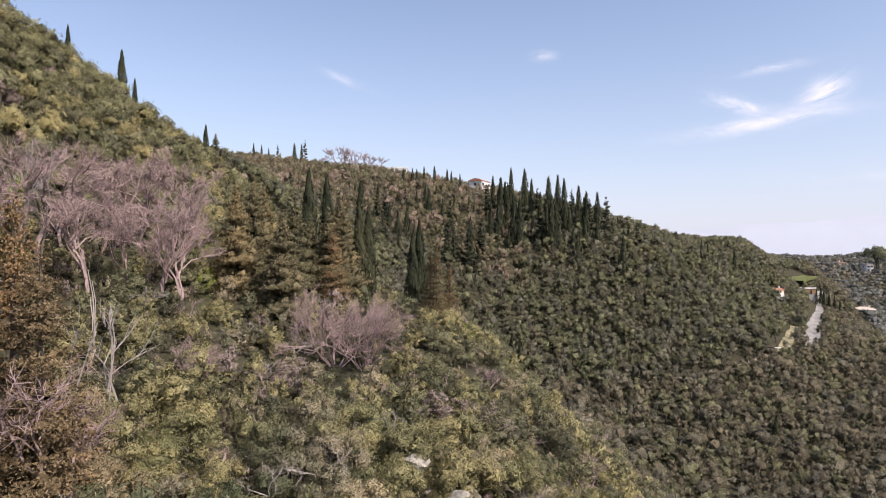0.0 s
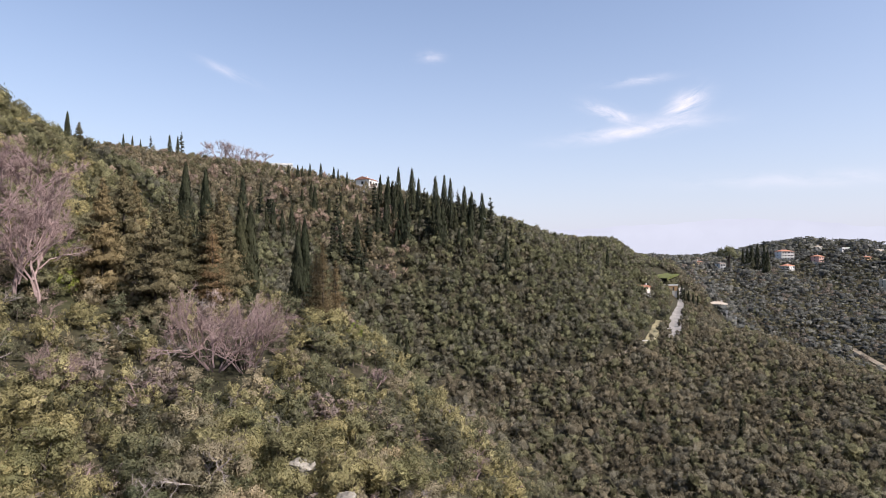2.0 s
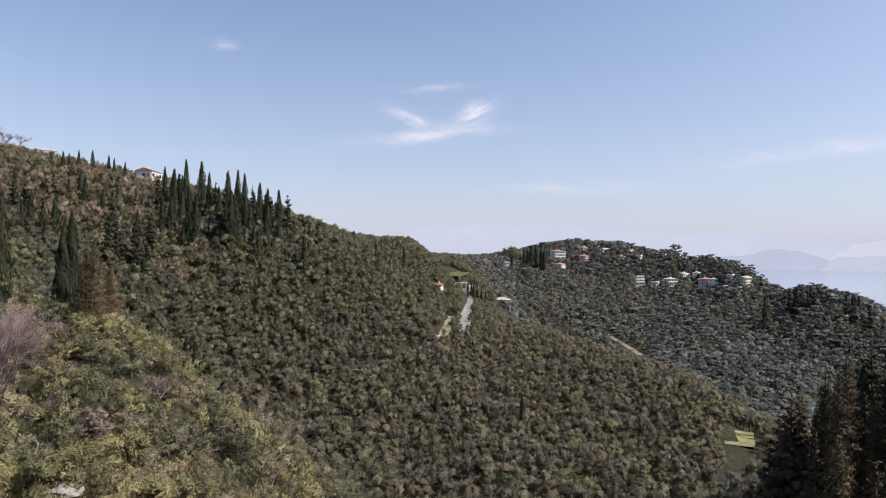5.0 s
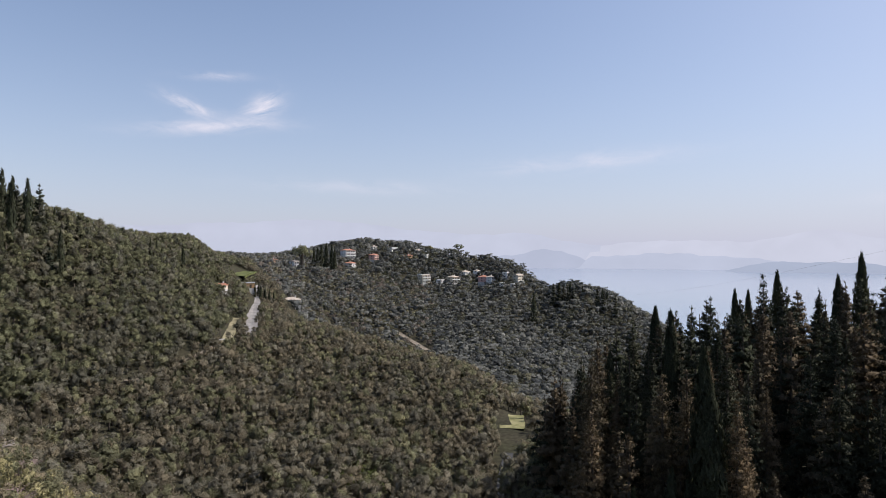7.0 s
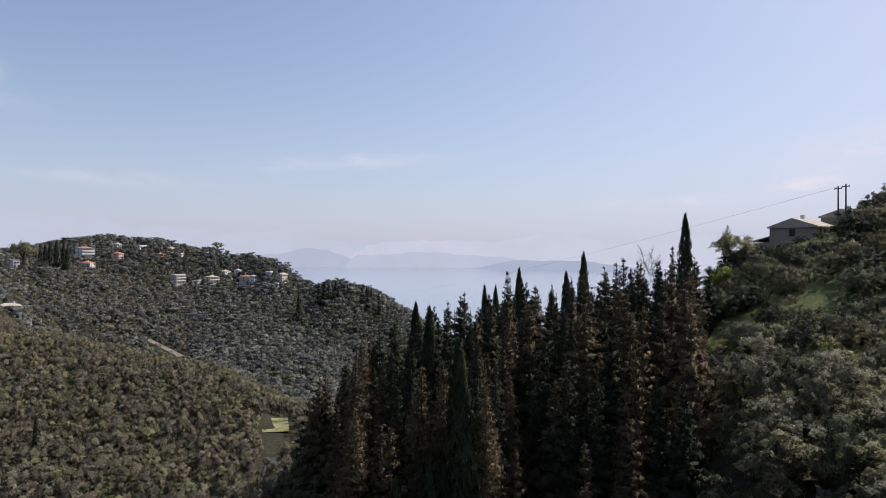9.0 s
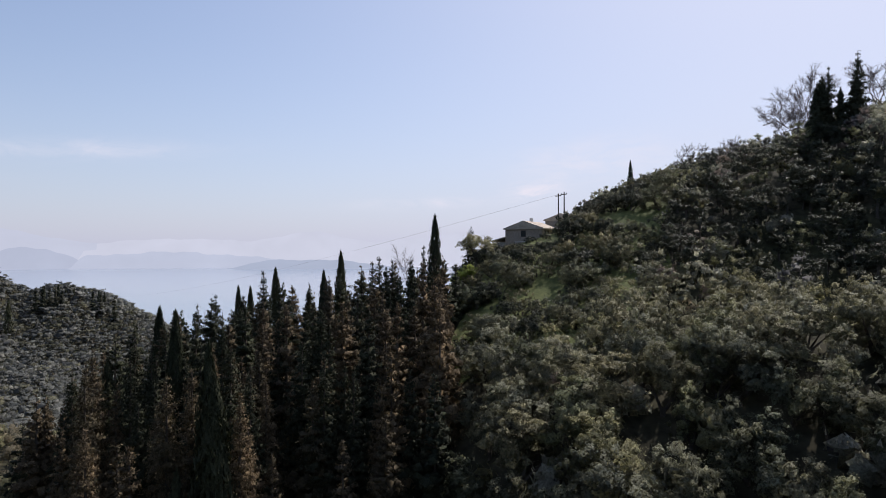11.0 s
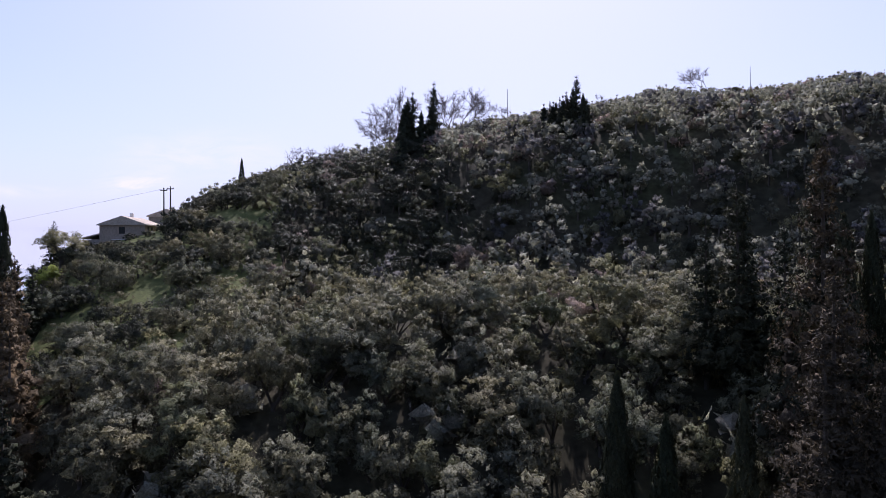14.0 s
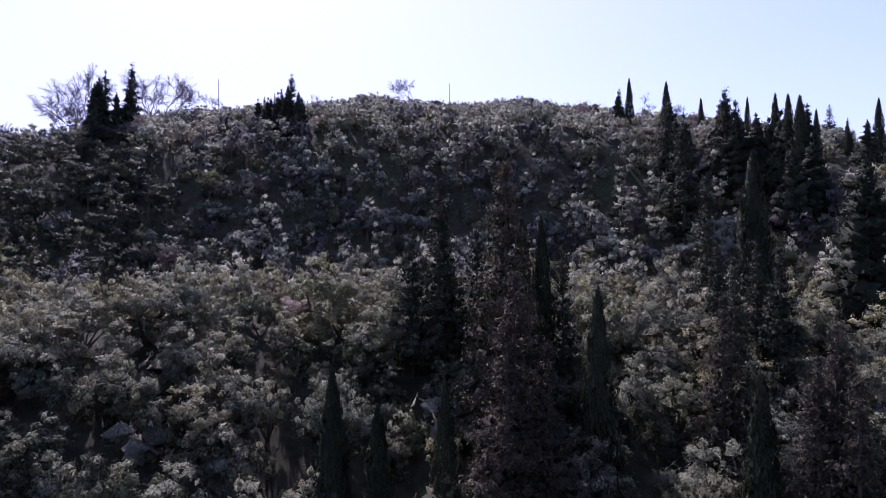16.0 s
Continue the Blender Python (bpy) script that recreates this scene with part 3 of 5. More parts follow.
def bare_tree(seed, wide=0.5, depth=5, thick=0.011, hair=14, stems=1):
    """A leafless tree, one metre high and to be scaled: limbs that fork into a haze of fine twigs."""
    rng = np.random.default_rng(seed)
    limbs, tips = [], []

    def grow(p, d, length, r, level):
        mid = p + d * length * 0.5 + rng.normal(0, 0.06, 3) * length
        end = p + d * length + rng.normal(0, 0.08, 3) * length
        limbs.append(limb([p, mid, end], [r, r * 0.8, r * 0.55], 3 if level < 4 else 5))
        if level <= 1:
            tips.append((mid, end, d, length))
        if level == 0:
            return
        for _ in range(3):
            e = d + rng.normal(0, 0.42 * wide / 0.5, 3) + (0, 0, 0.12)
            e /= np.linalg.norm(e)
            grow(p + (end - p) * rng.uniform(0.45, 1), e, length * rng.uniform(0.6, 0.82), r * 0.6, level - 1)

    if stems == 1:
        grow(np.array((0, 0, -0.02)), np.array((0.03, 0.02, 1.0)), 0.2, thick, depth - 1)
    for i in range(stems if stems > 1 else 0):
        a = 2 * math.pi * i / stems + rng.uniform(-0.3, 0.3)
        e = np.array((math.cos(a) * 0.75, math.sin(a) * 0.75, rng.uniform(0.6, 1.3)))
        grow(np.array((0.02 * math.cos(a), 0.02 * math.sin(a), -0.02)), e / np.linalg.norm(e), 0.3, thick, depth - 1)
    v = []
    for mid, end, d, length in tips:
        for _ in range(hair):
            a = mid + (end - mid) * rng.uniform(-0.6, 1)
            e = d + rng.normal(0, 1.0, 3) + (0, 0, 0.3)
            e *= length * rng.uniform(0.25, 0.65) / np.linalg.norm(e)
            w = np.cross(e, rng.normal(0, 1, 3))
            w *= thick * 0.085 / (np.linalg.norm(w) + 1e-9)
            v += [a - w, a + w, a + e]
    a, b = limbs[0], joined(limbs[1:] + [(np.array(v), np.arange(len(v)).reshape(-1, 3))])
    top = max(a[0][:, 2].max(), b[0][:, 2].max())
    return (a[0] / top, a[1]), (b[0] / top, b[1])


def plant(name, arrays, crown_mat, label, category, trunk_mat=M_BARK, crown_name="crown", group=""):
    """One plant: an Empty at its foot with a trunk and a crown."""
    ob = tagged(new(name), label, category, group)
    for part_name, (v, f, *n), mat in (("trunk", arrays[0], trunk_mat), (crown_name, arrays[1], crown_mat)):
        o = new(part_name, mesh_of(part_name, v, f, [mat], normals=n[0] if n else None))
        o.parent = ob
    for v, f in (arrays[2] if len(arrays) > 2 else ()):
        o = new("limb", mesh_of("limb", v, f, [trunk_mat]))
        o.parent = ob
    return ob


def standing(x, y, size, spin, sink=0.0, wide=1.0):
    return pose(x, y, float(height(x, y)) - sink, 0, 0, spin) @ Matrix.Diagonal((size * wide, size * wide, size, 1))


def put(p, m, used):
    """The plant p itself at first, then copies of it, at the pose m."""
    if p in used:
        copy_thing(p, m @ Matrix.Diagonal([1 / v for v in p.scale] + [1]))
    else:
        p.matrix_basis = m
        used.add(p)


def cleared(protos, used):
    for p in protos:
        if p not in used:
            for o in (*p.children_recursive, p):
                bpy.data.objects.remove(o)


def planted(protos, rows, rng, wide=(0.85, 1.2), least=4.0):
    """Copies of the given plants, one metre high, at rows of x, y, height."""
    used = set()
    for i, (x, y, h) in enumerate(rows):
        p = protos[int(rng.integers(len(protos)))]
        m = standing(x, y, max(h, least), rng.uniform(0, 360), 0.1, rng.uniform(*wide))
        put(p, m, used)
    cleared(protos, used)


def scattered(rng, bearing, reach, gap, keep=None):
    """Uneven planting in a stretch of the valley, by bearing and distance from its middle: x, y rows at about that gap."""
    (b0, b1), (d0, d1) = bearing, reach
    cells = np.arange(-d1, d1, gap)
    x, y = np.meshgrid(cells, cells)
    x, y = x.ravel() + rng.uniform(-0.46, 0.46, x.size) * gap, y.ravel() + rng.uniform(-0.46, 0.46, x.size) * gap
    d, b = np.hypot(x, y), np.degrees(np.arctan2(x, y))
    if b1 > 180:
        b = np.where(b < b1 - 360, b + 360, b)
    ok = (d > d0) & (d < d1) & (b > b0) & (b < b1)
    if keep is not None:
        ok &= keep(x, y, d, b)
    return np.stack([x[ok], y[ok]], -1)


def south_cap(x, y):
    """How high the trees of the south slope reach: low below the gabled house, then up along the crest."""
    b, d = np.degrees(np.arctan2(x, y)), np.hypot(x, y)
    free = d < 84
    return np.where(free, 999.0, 115 + d * np.tan(np.radians(np.interp(b, [88, 91, 93.5, 94.5, 98.6, 99.6, 101, 104, 107.5, 109, 112, 116.5, 127, 132, 138, 142, 146, 150, 155.5, 160.5, 165, 171, 177], [-1.5, 0.6, 1.4, 1.6, 1.6, 2.6, 5.4, 6.4, 7.6, 8.1, 9.2, 10.4, 12.3, 12.6, 13.5, 14.3, 13.6, 13.2, 13.8, 12.5, 11.7, 10.8, 9.8]))))


def wood(name, rows, shapes, mats, rng, scale, label, category, lean=(0.8, 1.25), top=None):
    """Many plants too far off to count, as one object. shapes: (trunk, crown) arrays; mats: (crown material, share)."""
    vs, fs, ms, ns, o = [], [], [], [], 0
    slots = [m for m, _ in mats] + [M_BARK]
    share = np.array([s for _, s in mats], float)
    z = height(rows[:, 0], rows[:, 1])
    for (x, y), h in zip(rows, z):
        (tv, tf), (cv, cf, cn) = shapes[int(rng.integers(len(shapes)))]
        s = rng.uniform(*scale)
        if top is not None:
            s = min(s, (float(top(x, y)) - h) / 5.9 * rng.uniform(0.8, 1.0))
            if s < 0.3:
                continue
        a = rng.uniform(0, 2 * math.pi)
        w = rng.uniform(*lean)
        turn = np.array([[math.cos(a), math.sin(a), 0], [-math.sin(a), math.cos(a), 0], [0, 0, 1]])
        m = turn * s * np.array([w, w, 1])
        i = int(rng.choice(len(mats), p=share / share.sum()))
        ns += [np.zeros((len(tv), 3)), cn @ turn]
        for v, f, q in ((tv, tf, len(mats)), (cv, cf, i)):
            vs.append(v @ m + (x, y, h - 0.1))
            fs.append(f + o)
            ms.append(np.full(len(f), q))
            o += len(v)
    me = mesh_of(name, np.concatenate(vs), np.concatenate(fs), slots, np.concatenate(ms), normals=np.concatenate(ns))
    return tagged(new(name, me), label, category, kind="stuff")


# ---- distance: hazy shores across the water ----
# the hills glow in a flat haze colour, in place of hazy air
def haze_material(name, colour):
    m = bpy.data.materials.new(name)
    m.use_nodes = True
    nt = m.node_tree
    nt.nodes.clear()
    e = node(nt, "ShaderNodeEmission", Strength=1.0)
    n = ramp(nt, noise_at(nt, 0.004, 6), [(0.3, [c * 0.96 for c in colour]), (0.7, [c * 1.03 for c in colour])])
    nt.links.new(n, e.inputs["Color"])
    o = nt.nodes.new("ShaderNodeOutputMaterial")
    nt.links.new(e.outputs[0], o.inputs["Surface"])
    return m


def far_ridge(name, bearings, reach, summits, colour, label, seed):
    """A far range of hills: a long rounded body whose crest runs through summits (bearing, height in degrees)."""
    rng = np.random.default_rng(seed)
    b = np.linspace(*bearings, 150)
    top = np.interp(b, [s[0] for s in summits], [s[1] for s in summits])
    for k, amp in ((0.9, 0.06), (2.3, 0.035), (5.1, 0.02)):
        top = top + amp * np.sin(b * k + rng.uniform(0, 6)) * np.clip((top + 1.4) / 1.2, 0, 1)
    v, f, m = [], [], len(b)
    for back, part in ((0, 0.0), (120, 0.75), (220, 1.0), (330, 0.6), (420, 0.0)):
        d = reach + back - 420
        z = 115 + reach * np.tan(np.radians(top))
        v.append(np.stack([d * np.sin(np.radians(b)), d * np.cos(np.radians(b)), 15 + (z - 15) * part], -1))
    for r in range(4):
        i = np.arange(m - 1) + r * m
        f.append(np.stack([i, i + 1, i + 1 + m, i + m], -1))
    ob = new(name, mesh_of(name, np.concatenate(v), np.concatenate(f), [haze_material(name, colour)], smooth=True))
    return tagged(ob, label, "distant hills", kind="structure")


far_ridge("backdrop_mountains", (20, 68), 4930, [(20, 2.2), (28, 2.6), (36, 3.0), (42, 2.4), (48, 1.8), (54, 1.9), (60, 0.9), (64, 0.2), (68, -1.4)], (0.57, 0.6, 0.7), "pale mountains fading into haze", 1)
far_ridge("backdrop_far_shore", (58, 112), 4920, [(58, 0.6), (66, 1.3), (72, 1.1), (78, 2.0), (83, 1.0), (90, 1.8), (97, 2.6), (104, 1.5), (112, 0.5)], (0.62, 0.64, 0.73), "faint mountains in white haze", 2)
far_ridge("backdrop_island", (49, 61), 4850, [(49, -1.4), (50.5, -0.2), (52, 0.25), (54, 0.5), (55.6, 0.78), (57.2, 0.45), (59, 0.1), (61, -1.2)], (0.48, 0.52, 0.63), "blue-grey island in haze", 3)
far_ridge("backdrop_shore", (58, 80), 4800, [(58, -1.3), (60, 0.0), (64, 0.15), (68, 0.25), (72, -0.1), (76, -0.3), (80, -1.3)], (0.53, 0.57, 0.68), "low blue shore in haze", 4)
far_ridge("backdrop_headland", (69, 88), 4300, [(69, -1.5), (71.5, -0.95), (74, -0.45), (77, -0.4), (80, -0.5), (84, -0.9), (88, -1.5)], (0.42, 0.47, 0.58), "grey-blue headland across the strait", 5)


# ---- roads ----
M_ROAD = rough_material("worn_pale_asphalt", [(0.35, (0.22, 0.205, 0.19)), (0.65, (0.3, 0.28, 0.26))], 0.25, 8)
M_GLADE = rough_material("pale_glade_grass", [(0.35, (0.17, 0.165, 0.065)), (0.65, (0.3, 0.275, 0.14))], 0.3, 8)
# asphalt coloured dark to stand in for the grove's shade on the lane
M_LANE_SHADED = rough_material("shaded_lane_asphalt", [(0.35, (0.05, 0.05, 0.052)), (0.65, (0.085, 0.084, 0.082))], 0.25, 8)
M_EARTH = rough_material("bare_pale_earth", [(0.35, (0.16, 0.13, 0.095)), (0.65, (0.28, 0.235, 0.18))], 0.2, 8)
M_VERGE = rough_material("dry_straw_grass", [(0.35, (0.2, 0.175, 0.1)), (0.65, (0.32, 0.28, 0.17))], 0.3, 8)
M_MEADOW = rough_material("bright_spring_grass", [(0.35, (0.07, 0.084, 0.026)), (0.65, (0.14, 0.15, 0.05))], 0.3, 8)


def course(points, step=3.0):
    """Points along a smooth line through those given."""
    p = np.array(points, float)
    t = np.r_[0, np.cumsum(np.hypot(*np.diff(p, axis=0).T))]
    s = np.arange(0, t[-1], step)
    q = np.stack([np.interp(s, t, p[:, 0]), np.interp(s, t, p[:, 1])], -1)
    for _ in range(6):
        q[1:-1] = (q[:-2] + 2 * q[1:-1] + q[2:]) / 4
    return q


def ribbon(name, line, width, mat, lift, label, category):
    d = np.gradient(line, axis=0)
    d /= np.linalg.norm(d, axis=1, keepdims=True)
    side = np.stack([d[:, 1], -d[:, 0]], -1)
    wave = 1 + 0.06 * np.sin(np.arange(len(line)) * 0.9)
    rows = [line + side * (width * k * wave)[:, None] for k in (-0.5, -0.25, 0.0, 0.25, 0.5)]
    z = height(line[:, 0], line[:, 1])
    n, v, f = len(line), [], []
    for i, r in enumerate([rows[0]] + rows + [rows[-1]]):
        down = 1.4 if i in (0, 6) else 0.0
        v.append(np.stack([r[:, 0], r[:, 1], np.maximum(z, height(r[:, 0], r[:, 1]) * 0.5 + z * 0.5) + lift - down], -1))
    for r in range(6):
        i = np.arange(n - 1) + r * n
        f.append(np.stack([i, i + n, i + n + 1, i + 1], -1))
    return tagged(new(name, mesh_of(name, np.concatenate(v), np.concatenate(f), [mat])), label, category, kind="structure")


ROAD = course([(129, 227), (133, 231), (149, 257), (175, 300), (195, 332), (210, 358), (222, 372)])
ribbon("road", ROAD, 5.6, M_ROAD, 0.55, "worn pale asphalt road over the saddle", "road")
VERGE = course([(111, 209), (117, 218), (125, 231), (134, 246), (145, 264)])
ribbon("verge", VERGE, 3.4, M_VERGE, 0.4, "dry straw-coloured grass bank beside the road", "grass bank")
GLADE = course([(136, 102.5), (143, 107.5), (152, 114)])
ribbon("meadow", GLADE, 6.5, M_GLADE, 0.12, "bright green grass in a small valley glade", "grass")
PATH = course([(112, 211), (101, 204), (90, 198), (75, 187), (66, 189)])
ribbon("path", PATH, 1.5, M_EARTH, 0.35, "narrow earth path along the fold of the hill", "path")
CUTTING = course([(339, 366), (335, 350), (331, 335), (327, 322)])
ribbon("cutting", CUTTING, 4.5, M_EARTH, 0.5, "bare earth cutting on the spur", "bare bank")
FIELD = course([(190, 350), (205, 372), (224, 398), (240, 420)])
ribbon("field", FIELD, 14.0, M_MEADOW, 0.5, "small green field above the cut bank", "field")
TRACK = course([(93, 73), (108, 84), (122, 92.5)])
ribbon("track", TRACK, 2.0, M_LANE_SHADED, 0.3, "narrow grey lane at the foot of the grove, darkened for its shade", "road")


def meadow_patch(name, bearing, reach, lift, label):
    """A sheet of grass lying on the slope between two bearings and two distances, with a wavering edge."""
    rng = np.random.default_rng(8)
    u, v = np.meshgrid(np.linspace(0, 1, 26), np.linspace(0, 1, 40))
    b = np.radians(bearing[0] + (bearing[1] - bearing[0]) * u + 0.5 * np.sin(v * 23) * np.abs(2 * u - 1))
    d = reach[0] + (reach[1] - reach[0]) * v + 2.0 * np.sin(u * 17) * np.abs(2 * v - 1)
    x, y = d * np.sin(b), d * np.cos(b)
    top = np.stack([x, y, height(x, y) + lift + rng.normal(0, 0.05, x.shape)], -1).reshape(-1, 3)
    i = np.arange(26 * 40).reshape(40, 26)
    f = np.stack([i[:-1, :-1], i[:-1, 1:], i[1:, 1:], i[1:, :-1]], -1).reshape(-1, 4)
    return tagged(new(name, mesh_of(name, top, f, [M_MEADOW], smooth=True)), label, "grass", kind="structure")


meadow_patch("lawn", (90.4, 108.5), (78, 160), 0.35, "spring grass on the olive shelf below the house")
ribbon("lawn", course([(88, -2), (84, 2), (80, 8)], 2.0), 5.0, M_MEADOW, 0.25, "sunlit spring grass between the conifers", "grass")

LINES = [(ROAD[len(ROAD) // 3:], 3.6), (ROAD, 2.9), (VERGE, 2.6), (PATH, 1.6), (CUTTING, 3.4), (CUTTING * 0.985, 3.0), (FIELD, 8.0), (GLADE, 3.4), (TRACK, 1.5), (GLADE * 0.95, 5.0), (GLADE * 0.9, 4.5), (GLADE * 0.86, 4.0)]


def off_road(rows):
    ok = np.ones(len(rows), bool)
    for line, gap in LINES:
        for p in line:
            ok &= np.hypot(rows[:, 0] - p[0], rows[:, 1] - p[1]) > gap
    return rows[ok]


# ---- houses ----
def part(name, bm, mat, parent, label=""):
    me = bpy.data.meshes.new(name)
    bm.to_mesh(me)
    bm.free()
    me.materials.append(mat)
    ob = new(name, me)
    ob.parent = parent
    return tagged(ob, label)


def box(x0, y0, z0, x1, y1, z1, bevel=0.0, bm=None):
    bm = bm or bmesh.new()
    made = bmesh.ops.create_cube(bm, size=1, matrix=Matrix.LocRotScale(((x0 + x1) / 2, (y0 + y1) / 2, (z0 + z1) / 2), None, (x1 - x0, y1 - y0, z1 - z0)))
    if bevel:
        bmesh.ops.bevel(bm, geom=list({e for v in made["verts"] for e in v.link_edges}), offset=bevel, segments=1, affect="EDGES")
    return bm


def plaster(name, c):
    return rough_material(name, [(0.3, [v * 0.86 for v in c]), (0.7, c)], 0.35, 9, 0.9, 0.2, 0.1)


PAINT = {"white": plaster("white_render", (0.8, 0.78, 0.74)), "cream": plaster("cream_render", (0.72, 0.64, 0.5)), "pink": plaster("pink_render", (0.66, 0.42, 0.36)),
         "peach": plaster("peach_render", (0.7, 0.45, 0.27)), "ochre": plaster("ochre_render", (0.5, 0.32, 0.17)), "beige": plaster("beige_render", (0.36, 0.295, 0.24)), "stone": plaster("grey_stone_render", (0.34, 0.3, 0.26))}
M_TILE = rough_material("terracotta_tiles", [(0.3, (0.36, 0.16, 0.1)), (0.7, (0.52, 0.27, 0.19))], 0.7, 7)
M_TILE_PALE = rough_material("weathered_pale_tiles", [(0.3, (0.42, 0.35, 0.28)), (0.7, (0.58, 0.5, 0.41))], 0.7, 7)
M_CONCRETE = rough_material("pale_concrete", [(0.3, (0.45, 0.44, 0.41)), (0.7, (0.62, 0.6, 0.57))], 0.5, 8)
M_SHUTTER = rough_material("dark_shutter_wood", [(0.3, (0.05, 0.045, 0.04)), (0.7, (0.1, 0.08, 0.06))], 1.5, 5)
M_METAL = rough_material("galvanised_metal", [(0.3, (0.3, 0.3, 0.31)), (0.7, (0.42, 0.42, 0.43))], 1.0, 5, 0.5, 0.5, 0.05)
M_GLASS, _nt, _b = material("window_glass", 0.08, 0.5)
_b.inputs["Base Color"].default_value = (0.03, 0.035, 0.04, 1)


def house(x, y, spin, wide, deep, storeys, paint, roof="gable", tiles=None, label="", porch=False, tall=2.9, z=None):
    """A house with its front towards its own -y: walls, roof, windows with sills, door, chimney."""
    tiles = tiles or M_TILE
    zs = [float(height(x + a, y + b)) for a in (-wide / 2, wide / 2) for b in (-deep / 2, deep / 2)]
    ob = tagged(new("house"), label, "house", "village houses")
    base = z if z is not None else sum(zs) / 4
    ob.matrix_basis = pose(x, y, base, 0, 0, spin)
    w, d, h = wide / 2, deep / 2, storeys * tall + 0.3
    part("plinth", box(-w - 0.15, -d - 0.15, min(zs) - base - 1.5, w + 0.15, d + 0.15, 0.25), M_CONCRETE, ob)
    part("wall", box(-w, -d, 0, w, d, h, 0.04), PAINT[paint], ob)
    bm = bmesh.new()
    o, t = 0.35, 0.22
    if roof == "flat":
        box(-w - 0.25, -d - 0.25, h, w + 0.25, d + 0.25, h + 0.25, 0.04, bm)
        box(-w - 0.2, -d - 0.2, h + 0.25, w + 0.2, -d + 0.05, h + 0.8, 0.03, bm)
        part("roof", bm, PAINT["white"], ob)
    else:
        rise = min(deep, wide) * 0.19
        ridge = 0.0 if roof == "hip" else 1.0
        rx = w + o if ridge else max(w - d, 0.3)
        vs = [bm.verts.new(p) for p in ((-w - o, -d - o, h), (w + o, -d - o, h), (w + o, d + o, h), (-w - o, d + o, h), (-rx, 0, h + rise), (rx, 0, h + rise))]
        low = [bm.verts.new((q.co.x, q.co.y, q.co.z - t)) for q in vs[:4]]
        for f in ((0, 1, 5, 4), (2, 3, 4, 5), (1, 2, 5), (3, 0, 4)):
            bm.faces.new([vs[i] for i in f])
        for i in range(4):
            bm.faces.new([low[i], low[(i + 1) % 4], vs[(i + 1) % 4], vs[i]])
        bm.faces.new(low[::-1])
        roof_ob = part("roof", bm, tiles, ob, "low pitched tiled roof")
        if ridge:
            for s in (-1, 1):
                g = bmesh.new()
                q = [g.verts.new((s * (w - k), yy, zz)) for k in (0.0, 0.25) for yy, zz in ((-d, h - 0.2), (d, h - 0.2), (0, h + rise - 0.12))]
                g.faces.new(q[:3])
                g.faces.new(q[5:2:-1])
                for i in range(3):
                    g.faces.new([q[i], q[(i + 1) % 3], q[3 + (i + 1) % 3], q[3 + i]])
                bmesh.ops.recalc_face_normals(g, faces=g.faces)
                part("gable_wall", g, PAINT[paint], ob)
        part("chimney", box(w * 0.4, d * 0.2, h, w * 0.4 + 0.6, d * 0.2 + 0.6, h + rise + 0.9, 0.03), PAINT["white"], roof_ob)
    n = max(2, int(wide / 3.2))
    for s in range(storeys):
        for i in range(n):
            cx, z0 = -w + wide * (i + 0.5) / n, s * tall + 1.1
            if s == 0 and i == n // 2:
                part("door", box(cx - 0.5, -d - 0.05, 0.26, cx + 0.5, -d + 0.03, 2.35, 0.02), M_SHUTTER, ob, "dark wooden door")
                continue
            win = part("window", box(cx - 0.55, -d - 0.03, z0, cx + 0.55, -d + 0.03, z0 + 1.3), M_GLASS, ob)
            part("sill", box(cx - 0.68, -d - 0.16, z0 - 0.1, cx + 0.68, -d + 0.02, z0 - 0.005), PAINT["white"], win)
            for e in (-1, 1):
                part("shutter", box(cx + e * 0.86 - 0.28, -d - 0.07, z0, cx + e * 0.86 + 0.28, -d - 0.005, z0 + 1.3), M_SHUTTER, win)
        for e in (-1, 1):
            part("window", box(e * w - 0.03, -0.5, s * tall + 1.1, e * w + 0.03, 0.6, s * tall + 2.4), M_GLASS, ob)
    if porch:
        for s in range(1, storeys):
            b = part("balcony", box(-w, -d - 1.5, s * tall, w, -d - 0.002, s * tall + 0.16), PAINT["white"], ob)
            part("balustrade", box(-w, -d - 1.5, s * tall + 0.16, w, -d - 1.4, s * tall + 1.0), PAINT["white"], b)
        for e in (-0.96, -0.33, 0.33, 0.96):
            part("column", box(e * w - 0.14, -d - 1.45, 0, e * w + 0.14, -d - 1.2, h - 0.05, 0.02), PAINT["white"], ob)
        part("porch_roof", box(-w - 0.2, -d - 1.7, h - 0.05, w + 0.2, -d - 0.502, h + 0.12), M_TILE, ob)
    HOUSES.append((x, y, max(wide, deep) / 2))
    return ob


HOUSES = []
W, RED = "white rendered house among the olives", "white house with a red tiled roof on the hill"
